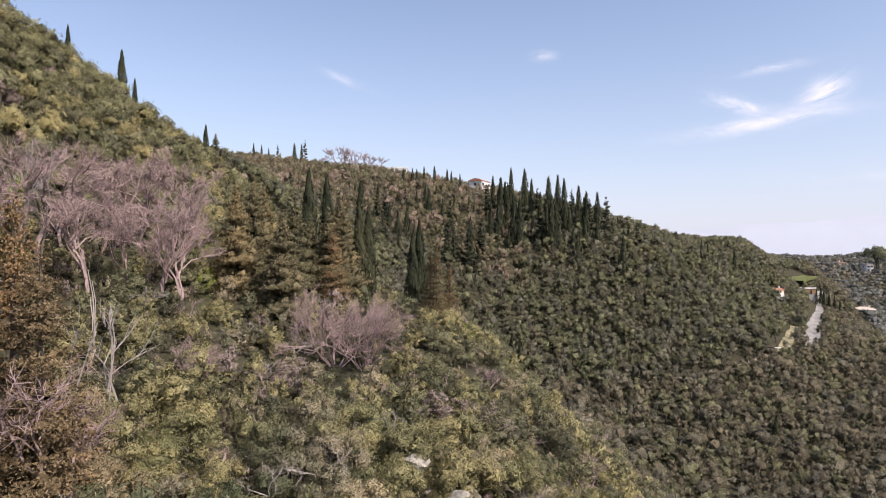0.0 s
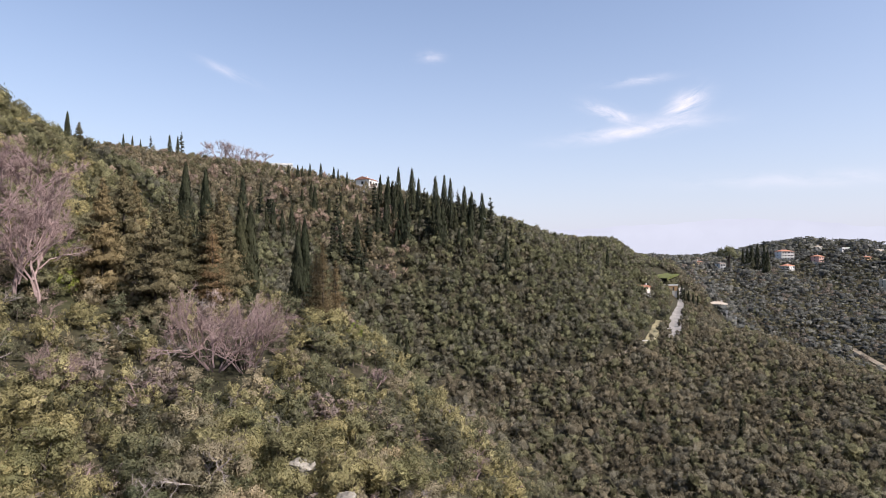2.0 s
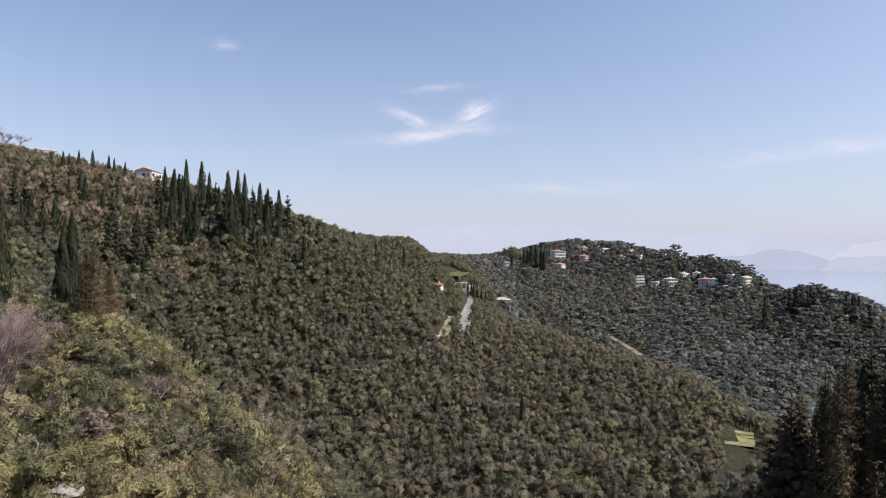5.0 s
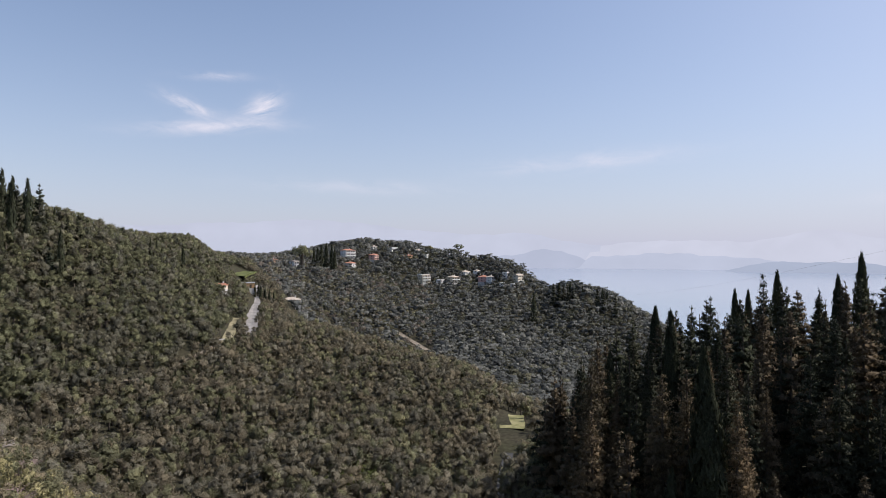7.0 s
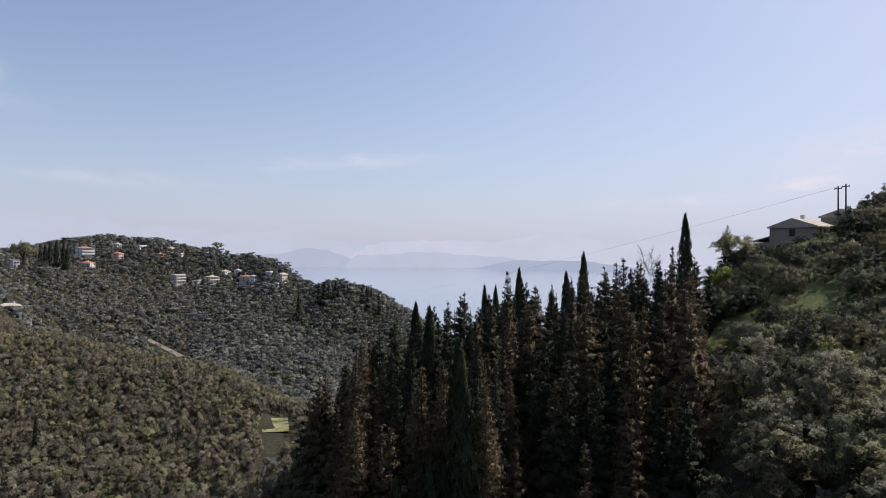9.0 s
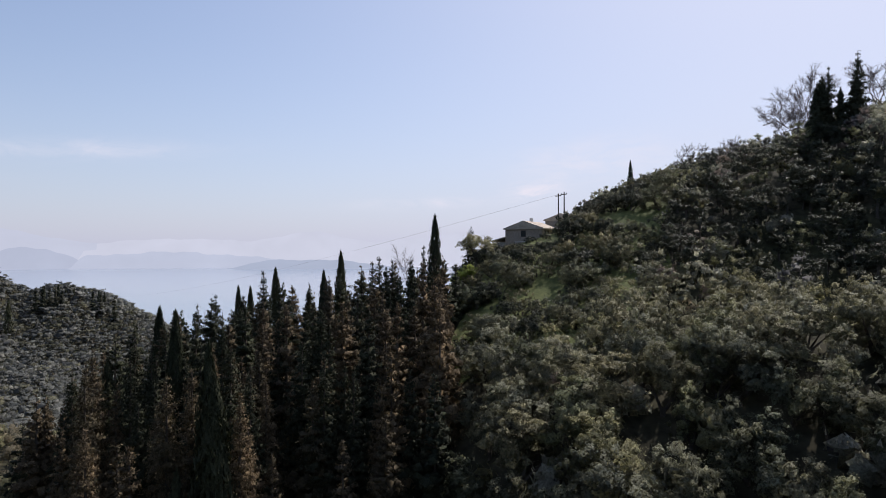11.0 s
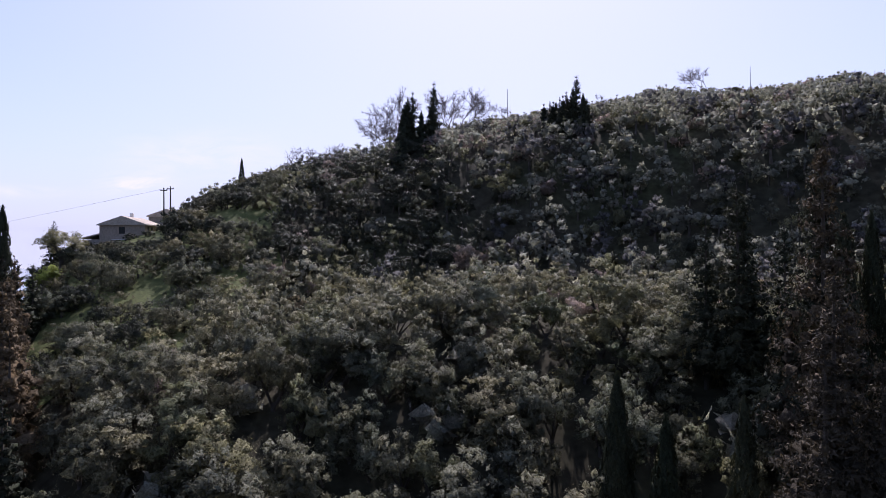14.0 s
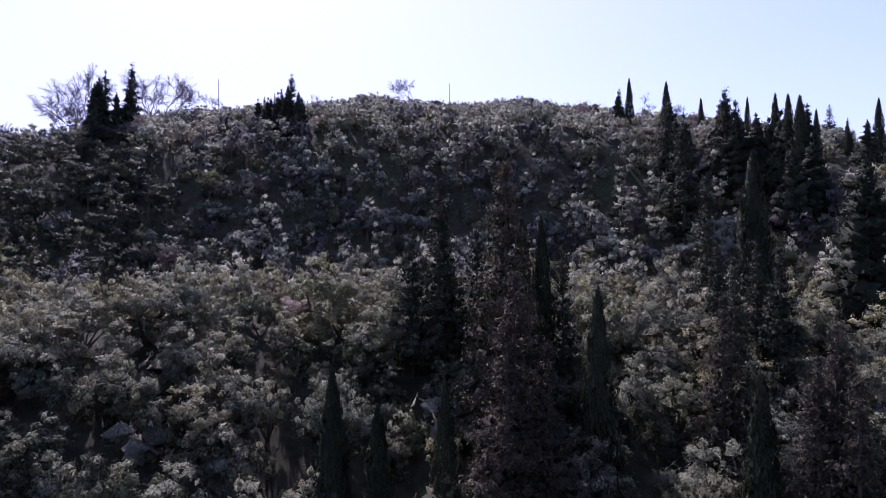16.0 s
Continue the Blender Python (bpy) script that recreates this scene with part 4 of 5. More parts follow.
UPPER_VILLAGE = (
        (449, 569, 2, 14, 9, 3, "white", "hip", M_TILE, "three-storey white villa with arcaded balconies", True),
        (435, 547, 20, 12, 8, 1, "white", "hip", M_TILE, "low white house with a broad red roof"),
        (476, 556, 20, 9.5, 8, 2, "pink", "hip", M_TILE, "pink two-storey house with a red roof"),
        (499, 583, 2, 7, 6, 1, "white", "hip", M_TILE_PALE, W), (515, 567, 8, 11, 7, 1, "white", "flat", None, W),
        (514, 538, 20, 8.6, 7, 1, "peach", "hip", M_TILE, "peach-coloured house with a tiled roof"), (540, 549, 14, 8, 6, 1, "white", "gable", M_TILE_PALE, W),
        (540, 536, 20, 5.5, 5, 1, "white", "flat", None, W), (489, 488, -4, 11, 8, 3, "cream", "flat", None, "tall cream block house with terraces", True),
        (500, 474, 20, 9, 6, 1, "white", "flat", None, W), (512, 466, -4, 11.5, 8, 2, "cream", "hip", M_TILE_PALE, "cream two-storey house with a veranda", True))
TERRACE_HOUSES = ((542, 475, 14, 12.5, 7, 1, "white", "hip", M_TILE_PALE, W), (553, 467, 8, 6.4, 6, 2, "white", "hip", M_TILE_PALE, W),
        (545, 450, 20, 12.5, 9, 2, "pink", "hip", M_TILE, "large pink house at the end of the terrace"), (544, 439, 2, 7.4, 7, 2, "white", "hip", M_TILE_PALE, W),
        (559, 414, 2, 10.5, 8, 2, "cream", "gable", M_TILE_PALE, "cream house on the shoulder of the hill"), (553, 426, 14, 5.6, 5.6, 2, "white", "flat", None, W),
        (537, 418, 20, 5.4, 5, 1, "white", "flat", None, W), (542, 408, 20, 4, 4, 1, "white", "flat", None, W))
OUTLYING_HOUSES = ((354, 532, 14, 7, 6, 2, "white", "gable", M_TILE_PALE, W), (393, 608, 14, 14, 7, 1, "white", "flat", None, "long low white building on the ridge"),
        (341, 550, 2, 8, 6, 1, "peach", "hip", M_TILE, "low house with a rust-red roof"), (154, 296, -60, 5.8, 5, 1, "cream", "gable", M_TILE, "small cream house above the road", False, 2.0),
        (236, 358, -30, 11.5, 8, 1, "cream", "hip", M_TILE_PALE, "bungalow with a wide pale roof"), (252, 366, -30, 4, 4, 1, "white", "flat", None, W),
        # the ochre row is a building form in place of an earth cut bank
        (196, 345, -20, 9, 6, 1, "ochre", "flat", None, "ochre building cut into the bank"), (603, 279, 2, 7, 6, 2, "pink", "hip", M_TILE, "pink house low on the headland"),
        (18, 313, 62, 10, 7, 1, "white", "gable", M_TILE, RED, False, 3.2, 148.9), (-84, 318, 10, 9, 6, 1, "white", "flat", None, W, False, 2.9, 161.0), (-74, 322, 10, 6, 6, 1, "white", "hip", M_TILE_PALE, W, False, 2.9, 161.0),
        (-23, 322, 0, 10, 5, 1, "white", "flat", None, W, False, 2.6, 156.9))
for row in UPPER_VILLAGE + TERRACE_HOUSES + OUTLYING_HOUSES:
    house(*row)
gabled = house(139, -17.5, -30, 9.5, 8.5, 2, "beige", "gable", M_TILE_PALE, "beige gabled house with a shallow tiled roof", tall=2.6, z=float(height(139, -17)) - 3.0)
part("awning", box(-6.1, -1.6, 2.5, -4.752, 1.4, 2.66, 0.02), PAINT["white"], gabled, "small white awning")
part("shutter_door", box(-4.83, -1.3, 0.3, -4.752, 1.1, 2.4), M_SHUTTER, gabled)
part("lean_to", box(-4.4, 4.252, -1.0, 3.4, 7.4, 2.6, 0.03), PAINT["stone"], gabled)
_r = box(-4.7, 4.252, 2.7, 3.7, 7.8, 2.9)
for v in _r.verts:
    v.co.z += 0.9 if v.co.y < 5 else 0.0
part("lean_to_roof", _r, M_TILE_PALE, gabled)
house(147, -26.5, -30, 8, 7.5, 2, "stone", "gable", M_TILE_PALE, "dark stone house behind the gabled one", tall=2.6, z=float(height(147, -26.5)) - 3.2)


HOUSES[-2:] = [(x, y, 5.0) for x, y, r in HOUSES[-2:]]


def off_houses(rows):
    ok = np.ones(len(rows), bool)
    for x, y, r in HOUSES:
        n = math.hypot(x, y)
        for k in (0, 4):
            ok &= np.hypot(rows[:, 0] - x * (1 - k / n), rows[:, 1] - y * (1 - k / n)) > r + 1.4 - 0.1 * k
    return rows[ok]


# ---- poles, wires, masts, shelter, cars ----
def pole(x, y, tall, label):
    z = float(height(x, y))
    ob = tagged(new("power_pole"), label, "power pole", "power poles")
    ob.matrix_basis = pose(x, y, z, 0, 0, 40)
    bm = bmesh.new()
    bmesh.ops.create_cone(bm, cap_ends=True, segments=8, radius1=0.17, radius2=0.11, depth=tall + 0.8, matrix=Matrix.Translation((0, 0, tall / 2 - 0.4)))
    part("post", bm, M_BARK, ob)
    part("crossarm", box(-0.8, -0.07, tall - 0.6, 0.8, 0.07, tall - 0.42, 0.02), M_BARK, ob)
    for i in (-0.65, 0, 0.65):
        bm = bmesh.new()
        bmesh.ops.create_cone(bm, cap_ends=True, segments=8, radius1=0.07, radius2=0.05, depth=0.22, matrix=Matrix.Translation((i, 0, tall - 0.31)))
        part("insulator", bm, M_CONCRETE, ob)
    return Vector((x, y, z + tall - 0.2))


def mast(x, y, tall):
    ob = tagged(new("mast"), "thin grey mast on the skyline", "mast", "masts")
    ob.matrix_basis = pose(x, y, float(height(x, y)))
    bm = bmesh.new()
    bmesh.ops.create_cone(bm, cap_ends=True, segments=8, radius1=0.14, radius2=0.06, depth=tall + 0.6, matrix=Matrix.Translation((0, 0, tall / 2 - 0.3)))
    part("tube", bm, M_METAL, ob)
    part("base_plate", box(-0.35, -0.35, -0.4, 0.35, 0.35, 0.12), M_CONCRETE, ob)


def wire(a, b, sag, radius=0.018):
    cu = bpy.data.curves.new("power_line", "CURVE")
    cu.dimensions, cu.bevel_depth, cu.bevel_resolution = "3D", radius, 1
    sp = cu.splines.new("POLY")
    sp.points.add(24)
    for i in range(25):
        t = i / 24
        p = a.lerp(b, t) - Vector((0, 0, sag * 4 * t * (1 - t)))
        sp.points[i].co = (*p, 1)
    cu.materials.append(M_BARK)
    tagged(new("power_line", cu), "thin sagging power line across the valley", "power line")


top_a = pole(135.6, -22.6, 8.6, "weathered wooden pole with a crossarm")
pole(136.6, -24.0, 8.6, "weathered wooden pole of a pair")
far_pole = pole(560, 310, 9, "wooden pole below the headland")
wire(top_a, far_pole, 6.0)
mast(146.2, -118.2, 11.0)
mast(98.0, -162.8, 9.0)

shelter = tagged(new("bus_shelter"), "white flat-roofed shelter on posts beside the road", "shelter")
shelter.matrix_basis = pose(110, 209, float(height(110, 209)) + 0.1, 0, 0, -30) @ Matrix.Scale(0.75, 4)
part("roof", box(-1.7, -0.9, 2.3, 1.7, 0.9, 2.45, 0.03), PAINT["white"], shelter)
for a in (-1.5, 1.5):
    for b in (-0.75, 0.75):
        part("post", box(a - 0.07, b - 0.07, -1.0, a + 0.07, b + 0.07, 2.3), M_METAL, shelter)


def car(x, y, spin, paint, label):
    ob = tagged(new("car"), label, "car", "parked cars")
    ob.matrix_basis = pose(x, y, float(height(x, y)) + 0.55, 0, 0, spin)
    body = part("body", box(-0.85, -2.1, 0.3, 0.85, 2.1, 0.95, 0.12), paint, ob)
    cab = box(-0.75, -1.3, 0.93, 0.75, 1.1, 1.48, 0.0)
    for v in cab.verts:
        if v.co.z > 1.2:
            v.co.x *= 0.84
            v.co.y *= 0.72
    part("cabin", cab, M_GLASS, ob, "dark glazed cabin")
    part("car_roof", box(-0.62, -0.92, 1.47, 0.62, 0.76, 1.53, 0.02), paint, ob)
    for a in (-0.8, 0.8):
        for b in (-1.35, 1.35):
            bm = bmesh.new()
            bmesh.ops.create_cone(bm, cap_ends=True, segments=14, radius1=0.32, radius2=0.32, depth=0.22, matrix=pose(a, b, 0.32, 0, 90, 0))
            part("wheel", bm, M_SHUTTER, ob)


car(203, 345, -32, M_SHUTTER, "dark parked car at the roadside")
car(209, 354, -32, PAINT["white"], "white parked car at the roadside")


# ---- single trees that stand out, by slope: x, y, height ----
WEST_CYPRESSES = [(-86, 170, 14.7), (-82, 169, 9.3), (-94, 159, 9.9), (-75, 201, 11.9), (-31, 147, 20.6), (-27, 148, 22.6), (-13, 99, 16.3), (-12, 102, 16.0), (-5, 105, 13.8), (-4, 107, 16.3)]
WEST_FIRS = [(-69, 193, 9.6), (-27, 91, 16.6), (-28, 86, 15.4), (-27, 96, 14.5), (-21, 90, 15.7), (-21, 83, 14.5), (-20, 96, 12.6), (-16, 99, 16.3), (-17, 95, 14.6), (-15, 96, 14.5)]
WEST_BROWN_FIRS = [(-1, 100, 12.5), (1, 102, 10.8), (-2, 101, 10.6), (-27, 40, 20.2), (-24, 38, 18.9), (-16, 93, 12.2)]
RIDGE_CYPRESSES_LOWER = [(-89, 299, 9.4), (-85, 298, 9.1), (-83, 303, 7.9), (-71, 304, 11.9), (-68, 306, 11.9), (-9, 304, 9.6), (-4, 304, 10.6), (2, 304, 10.1), (4, 302, 9.7), (8, 297, 9.5), (22, 280, 14.7), (25, 275, 16.1), (30, 280, 19.5), (36, 280, 20.0), (38, 273, 18.5), (46, 277, 19.3), (50, 277, 20.4), (52, 273, 20.6), (58, 272, 18.9), (61, 271, 17.6), (65, 268, 19.2), (-26, 291, 4.0), (-22, 291, 4.4), (-18, 291, 8.2), (-14, 292, 9.0), (-12, 292, 9.0), (19, 253, 15.2), (22, 253, 14.6), (28, 250, 20.9), (30, 249, 20.4)]
RIDGE_CYPRESSES_UPPER = [(43, 252, 21.7), (45, 252, 18.5), (11, 270, 6.7), (13, 267, 6.4), (7, 267, 4.7), (57, 256, 13.1), (-16, 226, 10.2), (-13, 228, 12.5), (-19, 231, 5.8), (-24, 221, 8.6), (-21, 223, 9.1), (-4, 257, 4.1), (-0, 254, 5.0), (121, 298, 8.4), (123, 296, 8.4), (134, 293, 12.4), (27, 265, 13.7), (41, 268, 15.4)]
RIDGE_CYPRESSES = RIDGE_CYPRESSES_LOWER + RIDGE_CYPRESSES_UPPER
RIDGE_FIRS = [(-79, 304, 10.6), (-67, 309, 14.9), (27, 275, 15.4), (19, 273, 13.3), (69, 269, 18.7), (62, 269, 16.1), (55, 272, 17.6), (40, 270, 16.8), (83, 272, 11.5), (78, 268, 9.7), (11, 294, 4.9), (4, 229, 14.7), (9, 226, 17.1), (1, 224, 14.9), (116, 302, 5.8)]
GROVE_CYPRESSES = [(91, 42, 17.2), (104, 35, 16.1), (107, 34, 16.0), (108, 30, 18.3), (104, 21, 16.7), (103, 18, 19.6), (112, 3, 19.2), (56, 21, 22.1), (60, 23, 22.0), (81, 44, 14.4), (78, 34, 17.0), (32, -36, 12.2), (53, 23, 16.5), (52, 26, 15.5)]
GROVE_FIRS_LOWER = [(87, 38, 15.5), (102, 41, 16.3), (94, 35, 15.0), (101, 30, 17.0), (101, 25, 13.5), (99, 14, 16.1), (104, 13, 17.1), (105, 12, 17.4), (107, 10, 15.8), (112, 5, 15.2), (108, 7, 14.3), (106, 9, 13.7), (82, 41, 15.1), (76, 36, 14.4), (80, 29, 13.0), (77, 21, 13.9), (78, 16, 15.2), (66, 23, 17.4), (68, 16, 16.6), (91, 14, 12.1), (89, 10, 12.7), (86, 7, 10.4), (98, 4, 10.0), (92, 1, 6.2), (106, 2, 10.3), (63, 20, 16.6), (65, 13, 16.6), (65, 10, 15.5), (72, 7, 11.3), (80, 4, 8.9)]
GROVE_FIRS_UPPER = [(107, 24, 14.9), (105, 17, 14.3), (75, 45, 16.5), (71, 36, 15.7)]
GROVE_FIRS = GROVE_FIRS_LOWER + GROVE_FIRS_UPPER
GROVE_BROWN_FIRS = [(74, 42, 17.7), (69, 40, 17.8), (60, 27, 19.4), (61, 25, 19.0), (65, 19, 14.4), (57, 19, 18.9), (57, 33, 19.0)]
SOUTH_CYPRESSES = [(40, -146, 11.4), (29, -133, 14.7), (26, -154, 8.3), (16, -150, 9.8), (9, -126, 17.5), (7, -126, 17.4), (5, -121, 19.4), (3, -136, 11.0), (8, -80, 21.2), (23, -50, 18.6), (22, -52, 17.8), (15, -46, 16.9), (32, -36, 12.2), (24, -39, 12.2), (27, -35, 12.5), (-7, -146, 12.1), (4, -44, 14.2), (154, -43, 7.4)]
SOUTH_FIRS_LOWER = [(42, -145, 9.0), (27, -123, 17.8), (22, -114, 23.1), (17, -125, 19.4), (15, -123, 18.4), (4, -121, 18.4), (1, -151, 9.9), (-2, -146, 8.1), (7, -122, 17.5), (12, -125, 14.8), (35, -51, 15.5), (32, -51, 18.9), (32, -52, 17.5), (23, -46, 24.0), (20, -52, 16.1), (29, -53, 15.2), (12, -74, 18.5), (7, -56, 15.3), (4, -60, 15.2), (-3, -90, 21.1), (-1, -92, 16.8), (6, -62, 14.5), (10, -67, 12.4), (128, -81, 17.5), (131, -77, 16.7), (130, -75, 15.4), (100, -100, 12.6), (100, -97, 9.7), (98, -100, 8.6), (104, -96, 7.3)]
SOUTH_FIRS_UPPER = [(102, -97, 8.3), (135, -4, 10.9)]
SOUTH_FIRS = SOUTH_FIRS_LOWER + SOUTH_FIRS_UPPER
BROAD_FIRS_LOWER = [(106, -96, 6.7), (104, -97, 7.0), (101, -97, 8.8), (100, -99, 10.1), (98, -100, 8.9), (99, -102, 7.1), (101, -94, 4.0), (99, -96, 5.7), (97, -99, 4.6), (130, -75, 15.0), (127, -77, 11.6), (127, -80, 13.8), (130, -74, 14.3), (28, -131, 12.2), (26, -127, 12.7), (24, -126, 11.7), (18, -131, 14.8), (18, -127, 12.9), (15, -125, 14.8), (12, -127, 13.2), (10, -126, 13.6), (8, -124, 16.0), (5, -124, 16.4), (4, -122, 16.8), (3, -118, 15.1), (6, -116, 15.6), (-2, -150, 7.0), (-5, -140, 9.0), (42, -144, 8.4), (-3, -88, 20.5)]
BROAD_FIRS_UPPER = [(118, -108, 4.8), (118, -111, 5.7), (115, -112, 6.4), (112, -114, 4.6)]
BROAD_FIRS = BROAD_FIRS_LOWER + BROAD_FIRS_UPPER
SOUTH_BROWN_FIRS = [(22, -45, 25.9), (18, -38, 22.7), (18, -37, 20.0), (7, -50, 15.3), (0, -45, 17.8), (1, -44, 16.2), (-1, -42, 16.7), (16, -39, 17.8)]
SOUTH_BARE_TREES = [(145, -78, 18.1), (137, -92, 15.0), (134, -96, 11.6), (145, -74, 15.3), (139, -91, 15.0), (146, -82, 18.5), (147, -76, 17.1), (134, -93, 14.0), (145, -54, 8.1), (144, -57, 7.7), (143, -60, 7.4), (143, -63, 6.8), (145, -52, 7.2), (144, -59, 6.8), (146, -115, 7.0), (158, -72, 9.3), (97, -142, 10.2), (40, -161, 8.3), (34, -179, 6.4), (128, -138, 6.0), (125, 9, 17.4)]
BARE_TREES = [(-52, 318, 13.4), (-45, 319, 13.2), (-37, 320, 10.9), (-57, 317, 9.6), (-61, 316, 7.4), (-41, 321, 13.0), (-48, 316, 14.3), (-32, 318, 9.9), (-44, 87, 12.1), (-43, 90, 14.3), (-39, 90, 15.2), (-45, 84, 13.9), (-35, 85, 13.6), (-47, 79, 16.1), (-47, 74, 15.1), (-37, 75, 12.3), (-34, 77, 12.3), (-40, 72, 12.6), (-31, 76, 11.4), (-47, 70, 15.4), (-22, 38, 13.9)]
VILLAGE_CYPRESSES = [(198, 338, 8.5), (201, 339, 10.1), (200, 335, 10.3), (201, 332, 10.1), (202, 329, 10.5), (203, 326, 9.7), (345, 441, -9.6), (347, 442, -8.5), (370, 522, 19.6), (373, 520, 20.8), (376, 518, 23.6), (381, 517, 25.6), (384, 512, 26.2), (386, 510, 24.1), (550, 433, 7.5), (491, 345, 29.4), (560, 349, 13.9), (563, 344, 10.4), (562, 336, 10.7), (559, 361, 14.9), (559, 312, 14.7), (561, 308, 14.5), (98, 139, 10.4), (125, 305, 4.5), (16, 149, 15.7), (18, 149, 15.7), (76, 146, 8.6)]
VILLAGE_FIRS = [(534, 352, 25.7), (539, 349, 24.1), (540, 344, 20.7), (542, 340, 19.0), (545, 336, 16.4), (539, 306, 22.7), (542, 301, 22.6), (551, 432, 9.0), (547, 436, 8.3), (538, 287, 24.6)]
PINES = [(589, 527, 14.1), (535, 594, 5.6), (564, 553, 11.1), (361, 529, 24.8), (128, -5, 9.1)]

rng = np.random.default_rng(11)
cypresses = [plant("cypress_tree", cypress(s, 3800, 0.022), M_CYPRESS, "tall slender dark green columnar cypress on the hillside", "cypress", group="cypresses") for s in (1, 2, 3)]
planted(cypresses, WEST_CYPRESSES + GROVE_CYPRESSES + SOUTH_CYPRESSES, rng, (0.72, 1.0))
far_cypresses = [plant("cypress_tree", cypress(s, 620, 0.042), M_CYPRESS, "slender dark cypress on the ridge", "cypress", group="ridge cypresses") for s in (4, 5)]
planted(far_cypresses, RIDGE_CYPRESSES + VILLAGE_CYPRESSES, rng, (0.75, 1.15))
firs = [plant("conifer", fir(s, 5600, 0.0125, 0.165, 120, 0.5), M_FIR, "dark green spreading conifer with ragged boughs", "conifer", group="conifers") for s in (1, 2, 3, 4)]
planted(firs, GROVE_FIRS + SOUTH_FIRS, rng)
broad_firs = [plant("conifer", fir(s, 3200, 0.02, 0.21, 110), M_FIR, "broad dark conifer in a clump below the crest", "conifer", group="broad dark conifers") for s in (14, 15)]
planted(broad_firs, BROAD_FIRS, rng)
west_firs = [plant("conifer", fir(s, 9500, 0.0145, 0.24, 150, 0.6), M_FIR_OLIVE, "broad olive-brown conifer with heavy boughs", "conifer", group="broad conifers") for s in (11, 12, 13)]
planted(west_firs, WEST_FIRS, rng)
far_firs = [plant("conifer", fir(s, 620, 0.038, 0.16, 40), M_FIR, "dark broad conifer on the ridge", "conifer", group="ridge conifers") for s in (5, 6)]
planted(far_firs, RIDGE_FIRS + VILLAGE_FIRS, rng)
browns = [plant("conifer", fir(s, 13000, 0.0088, 0.165, 150, 0.5), M_FIR_BROWN, "conifer with rusty brown drying needles", "conifer", group="browned conifers") for s in (7, 8)]
planted(browns, GROVE_BROWN_FIRS, rng)
dusky = [plant("conifer", fir(s, 13000, 0.0088, 0.175, 150, 0.5), M_FIR_DUSK, "tall dusky conifer with dark brown needles", "conifer", group="dusky conifers") for s in (9, 10)]
planted(dusky, SOUTH_BROWN_FIRS, rng)
rusty = [plant("conifer", fir(s, 15000, 0.0088, 0.2, 170, 0.3), M_RUST, "conifer with rusty orange-brown needles", "conifer", group="rusty conifers") for s in (17, 18)]
planted(rusty, WEST_BROWN_FIRS, rng)
bares = [plant("bare_tree", bare_tree(s, 0.66, 5, 0.0085, 22), M_BARE, "leafless tree with a haze of grey-pink twigs", "tree", M_BARE, "crown", "bare trees") for s in (1, 2, 3)]
planted(bares, BARE_TREES, rng, (0.9, 1.3))
crest_bares = [plant("bare_tree", bare_tree(s, 0.6, 5, 0.0055, 30), M_TWIGS_BACKLIT, "leafless tree on the crest, its fine twigs coloured dark for backlight", "tree", M_TWIGS_BACKLIT, "crown", "bare trees on the crest") for s in (4, 5, 6)]
planted(crest_bares, SOUTH_BARE_TREES, rng, (0.9, 1.2))

bushes = [plant("bare_tree", bare_tree(s, 0.5, 4, 0.008, 26, 7), M_BARE, "leafless many-stemmed pinkish bush fanning from its foot", "tree", M_BARE, "crown", "bare bushes") for s in (31, 32)]
planted(bushes, [(-12.6, 75, 10.5), (-9.4, 75.4, 9.6), (-24, 62, 5.0), (-27, 47, 4.5)], rng, (1.0, 1.2))

pines = [plant("pine_tree", round_tree(40, 300, 0.3, 8, 2.2, 2.4, 2.4), M_HOLM, "dark round-headed tree standing clear of the wood", "tree")]
for p in pines:
    for o in p.children:
        o.scale = (1 / 5.2,) * 3
planted(pines, PINES, rng, (1.0, 1.4))
green = plant("young_tree", round_tree(41, 900, 0.14, 9, 2.3, 0.8, 4.2), M_FRESH, "young tree in fresh yellow-green leaf", "tree")
green.matrix_basis = standing(121, -2, 1.2, 20, 0.1, 1.0)


def grove_top(b):
    """The height that the grove's tree tops reach, by bearing from the valley's middle, as a slope."""
    return np.tan(np.radians(np.interp(b, [54.5, 55.0, 57.2, 58.4, 60.1, 61.7, 63.0, 65.2, 66.6, 69.2, 71.0, 72.5, 74.5, 77.7, 80.2, 82.8, 84.7, 87.4, 90.5], [-15.0, -12.5, -9.8, -8.3, -4.6, -4.4, -3.5, -4.4, -4.2, -3.4, -3.1, -2.7, -1.4, -2.5, 0.2, -0.4, -0.1, 1.0, 0.6])))


rows = []
_p = scattered(rng, (55.6, 90.5), (58, 116), 4.4, lambda x, y, d, b: (b > 57) | (d > 78))
for (x, y), z in zip(_p, height(_p[:, 0], _p[:, 1])):
    h = min(rng.uniform(11, 17), float(grove_top(np.degrees(np.arctan2(x, y)))) * math.hypot(x, y) + 115 - z - rng.uniform(0, 3))
    if h > 5:
        rows.append((x, y, h))
# brown-needled trees among the dark ones also stand in for sunlit tips
grove = [plant("conifer", fir(s, 2700, 0.0155, 0.18, 72, 0.85), m, "dark conifer crowded in the shaded grove", "conifer", group="grove conifers") for s, m in ((21, M_FIR), (22, M_FIR), (23, M_CYPRESS), (24, M_FIR_BROWN), (25, M_FIR_BROWN))]
planted(grove, [r for r in rows if math.hypot(r[0], r[1]) > 84], rng, (0.8, 1.3))
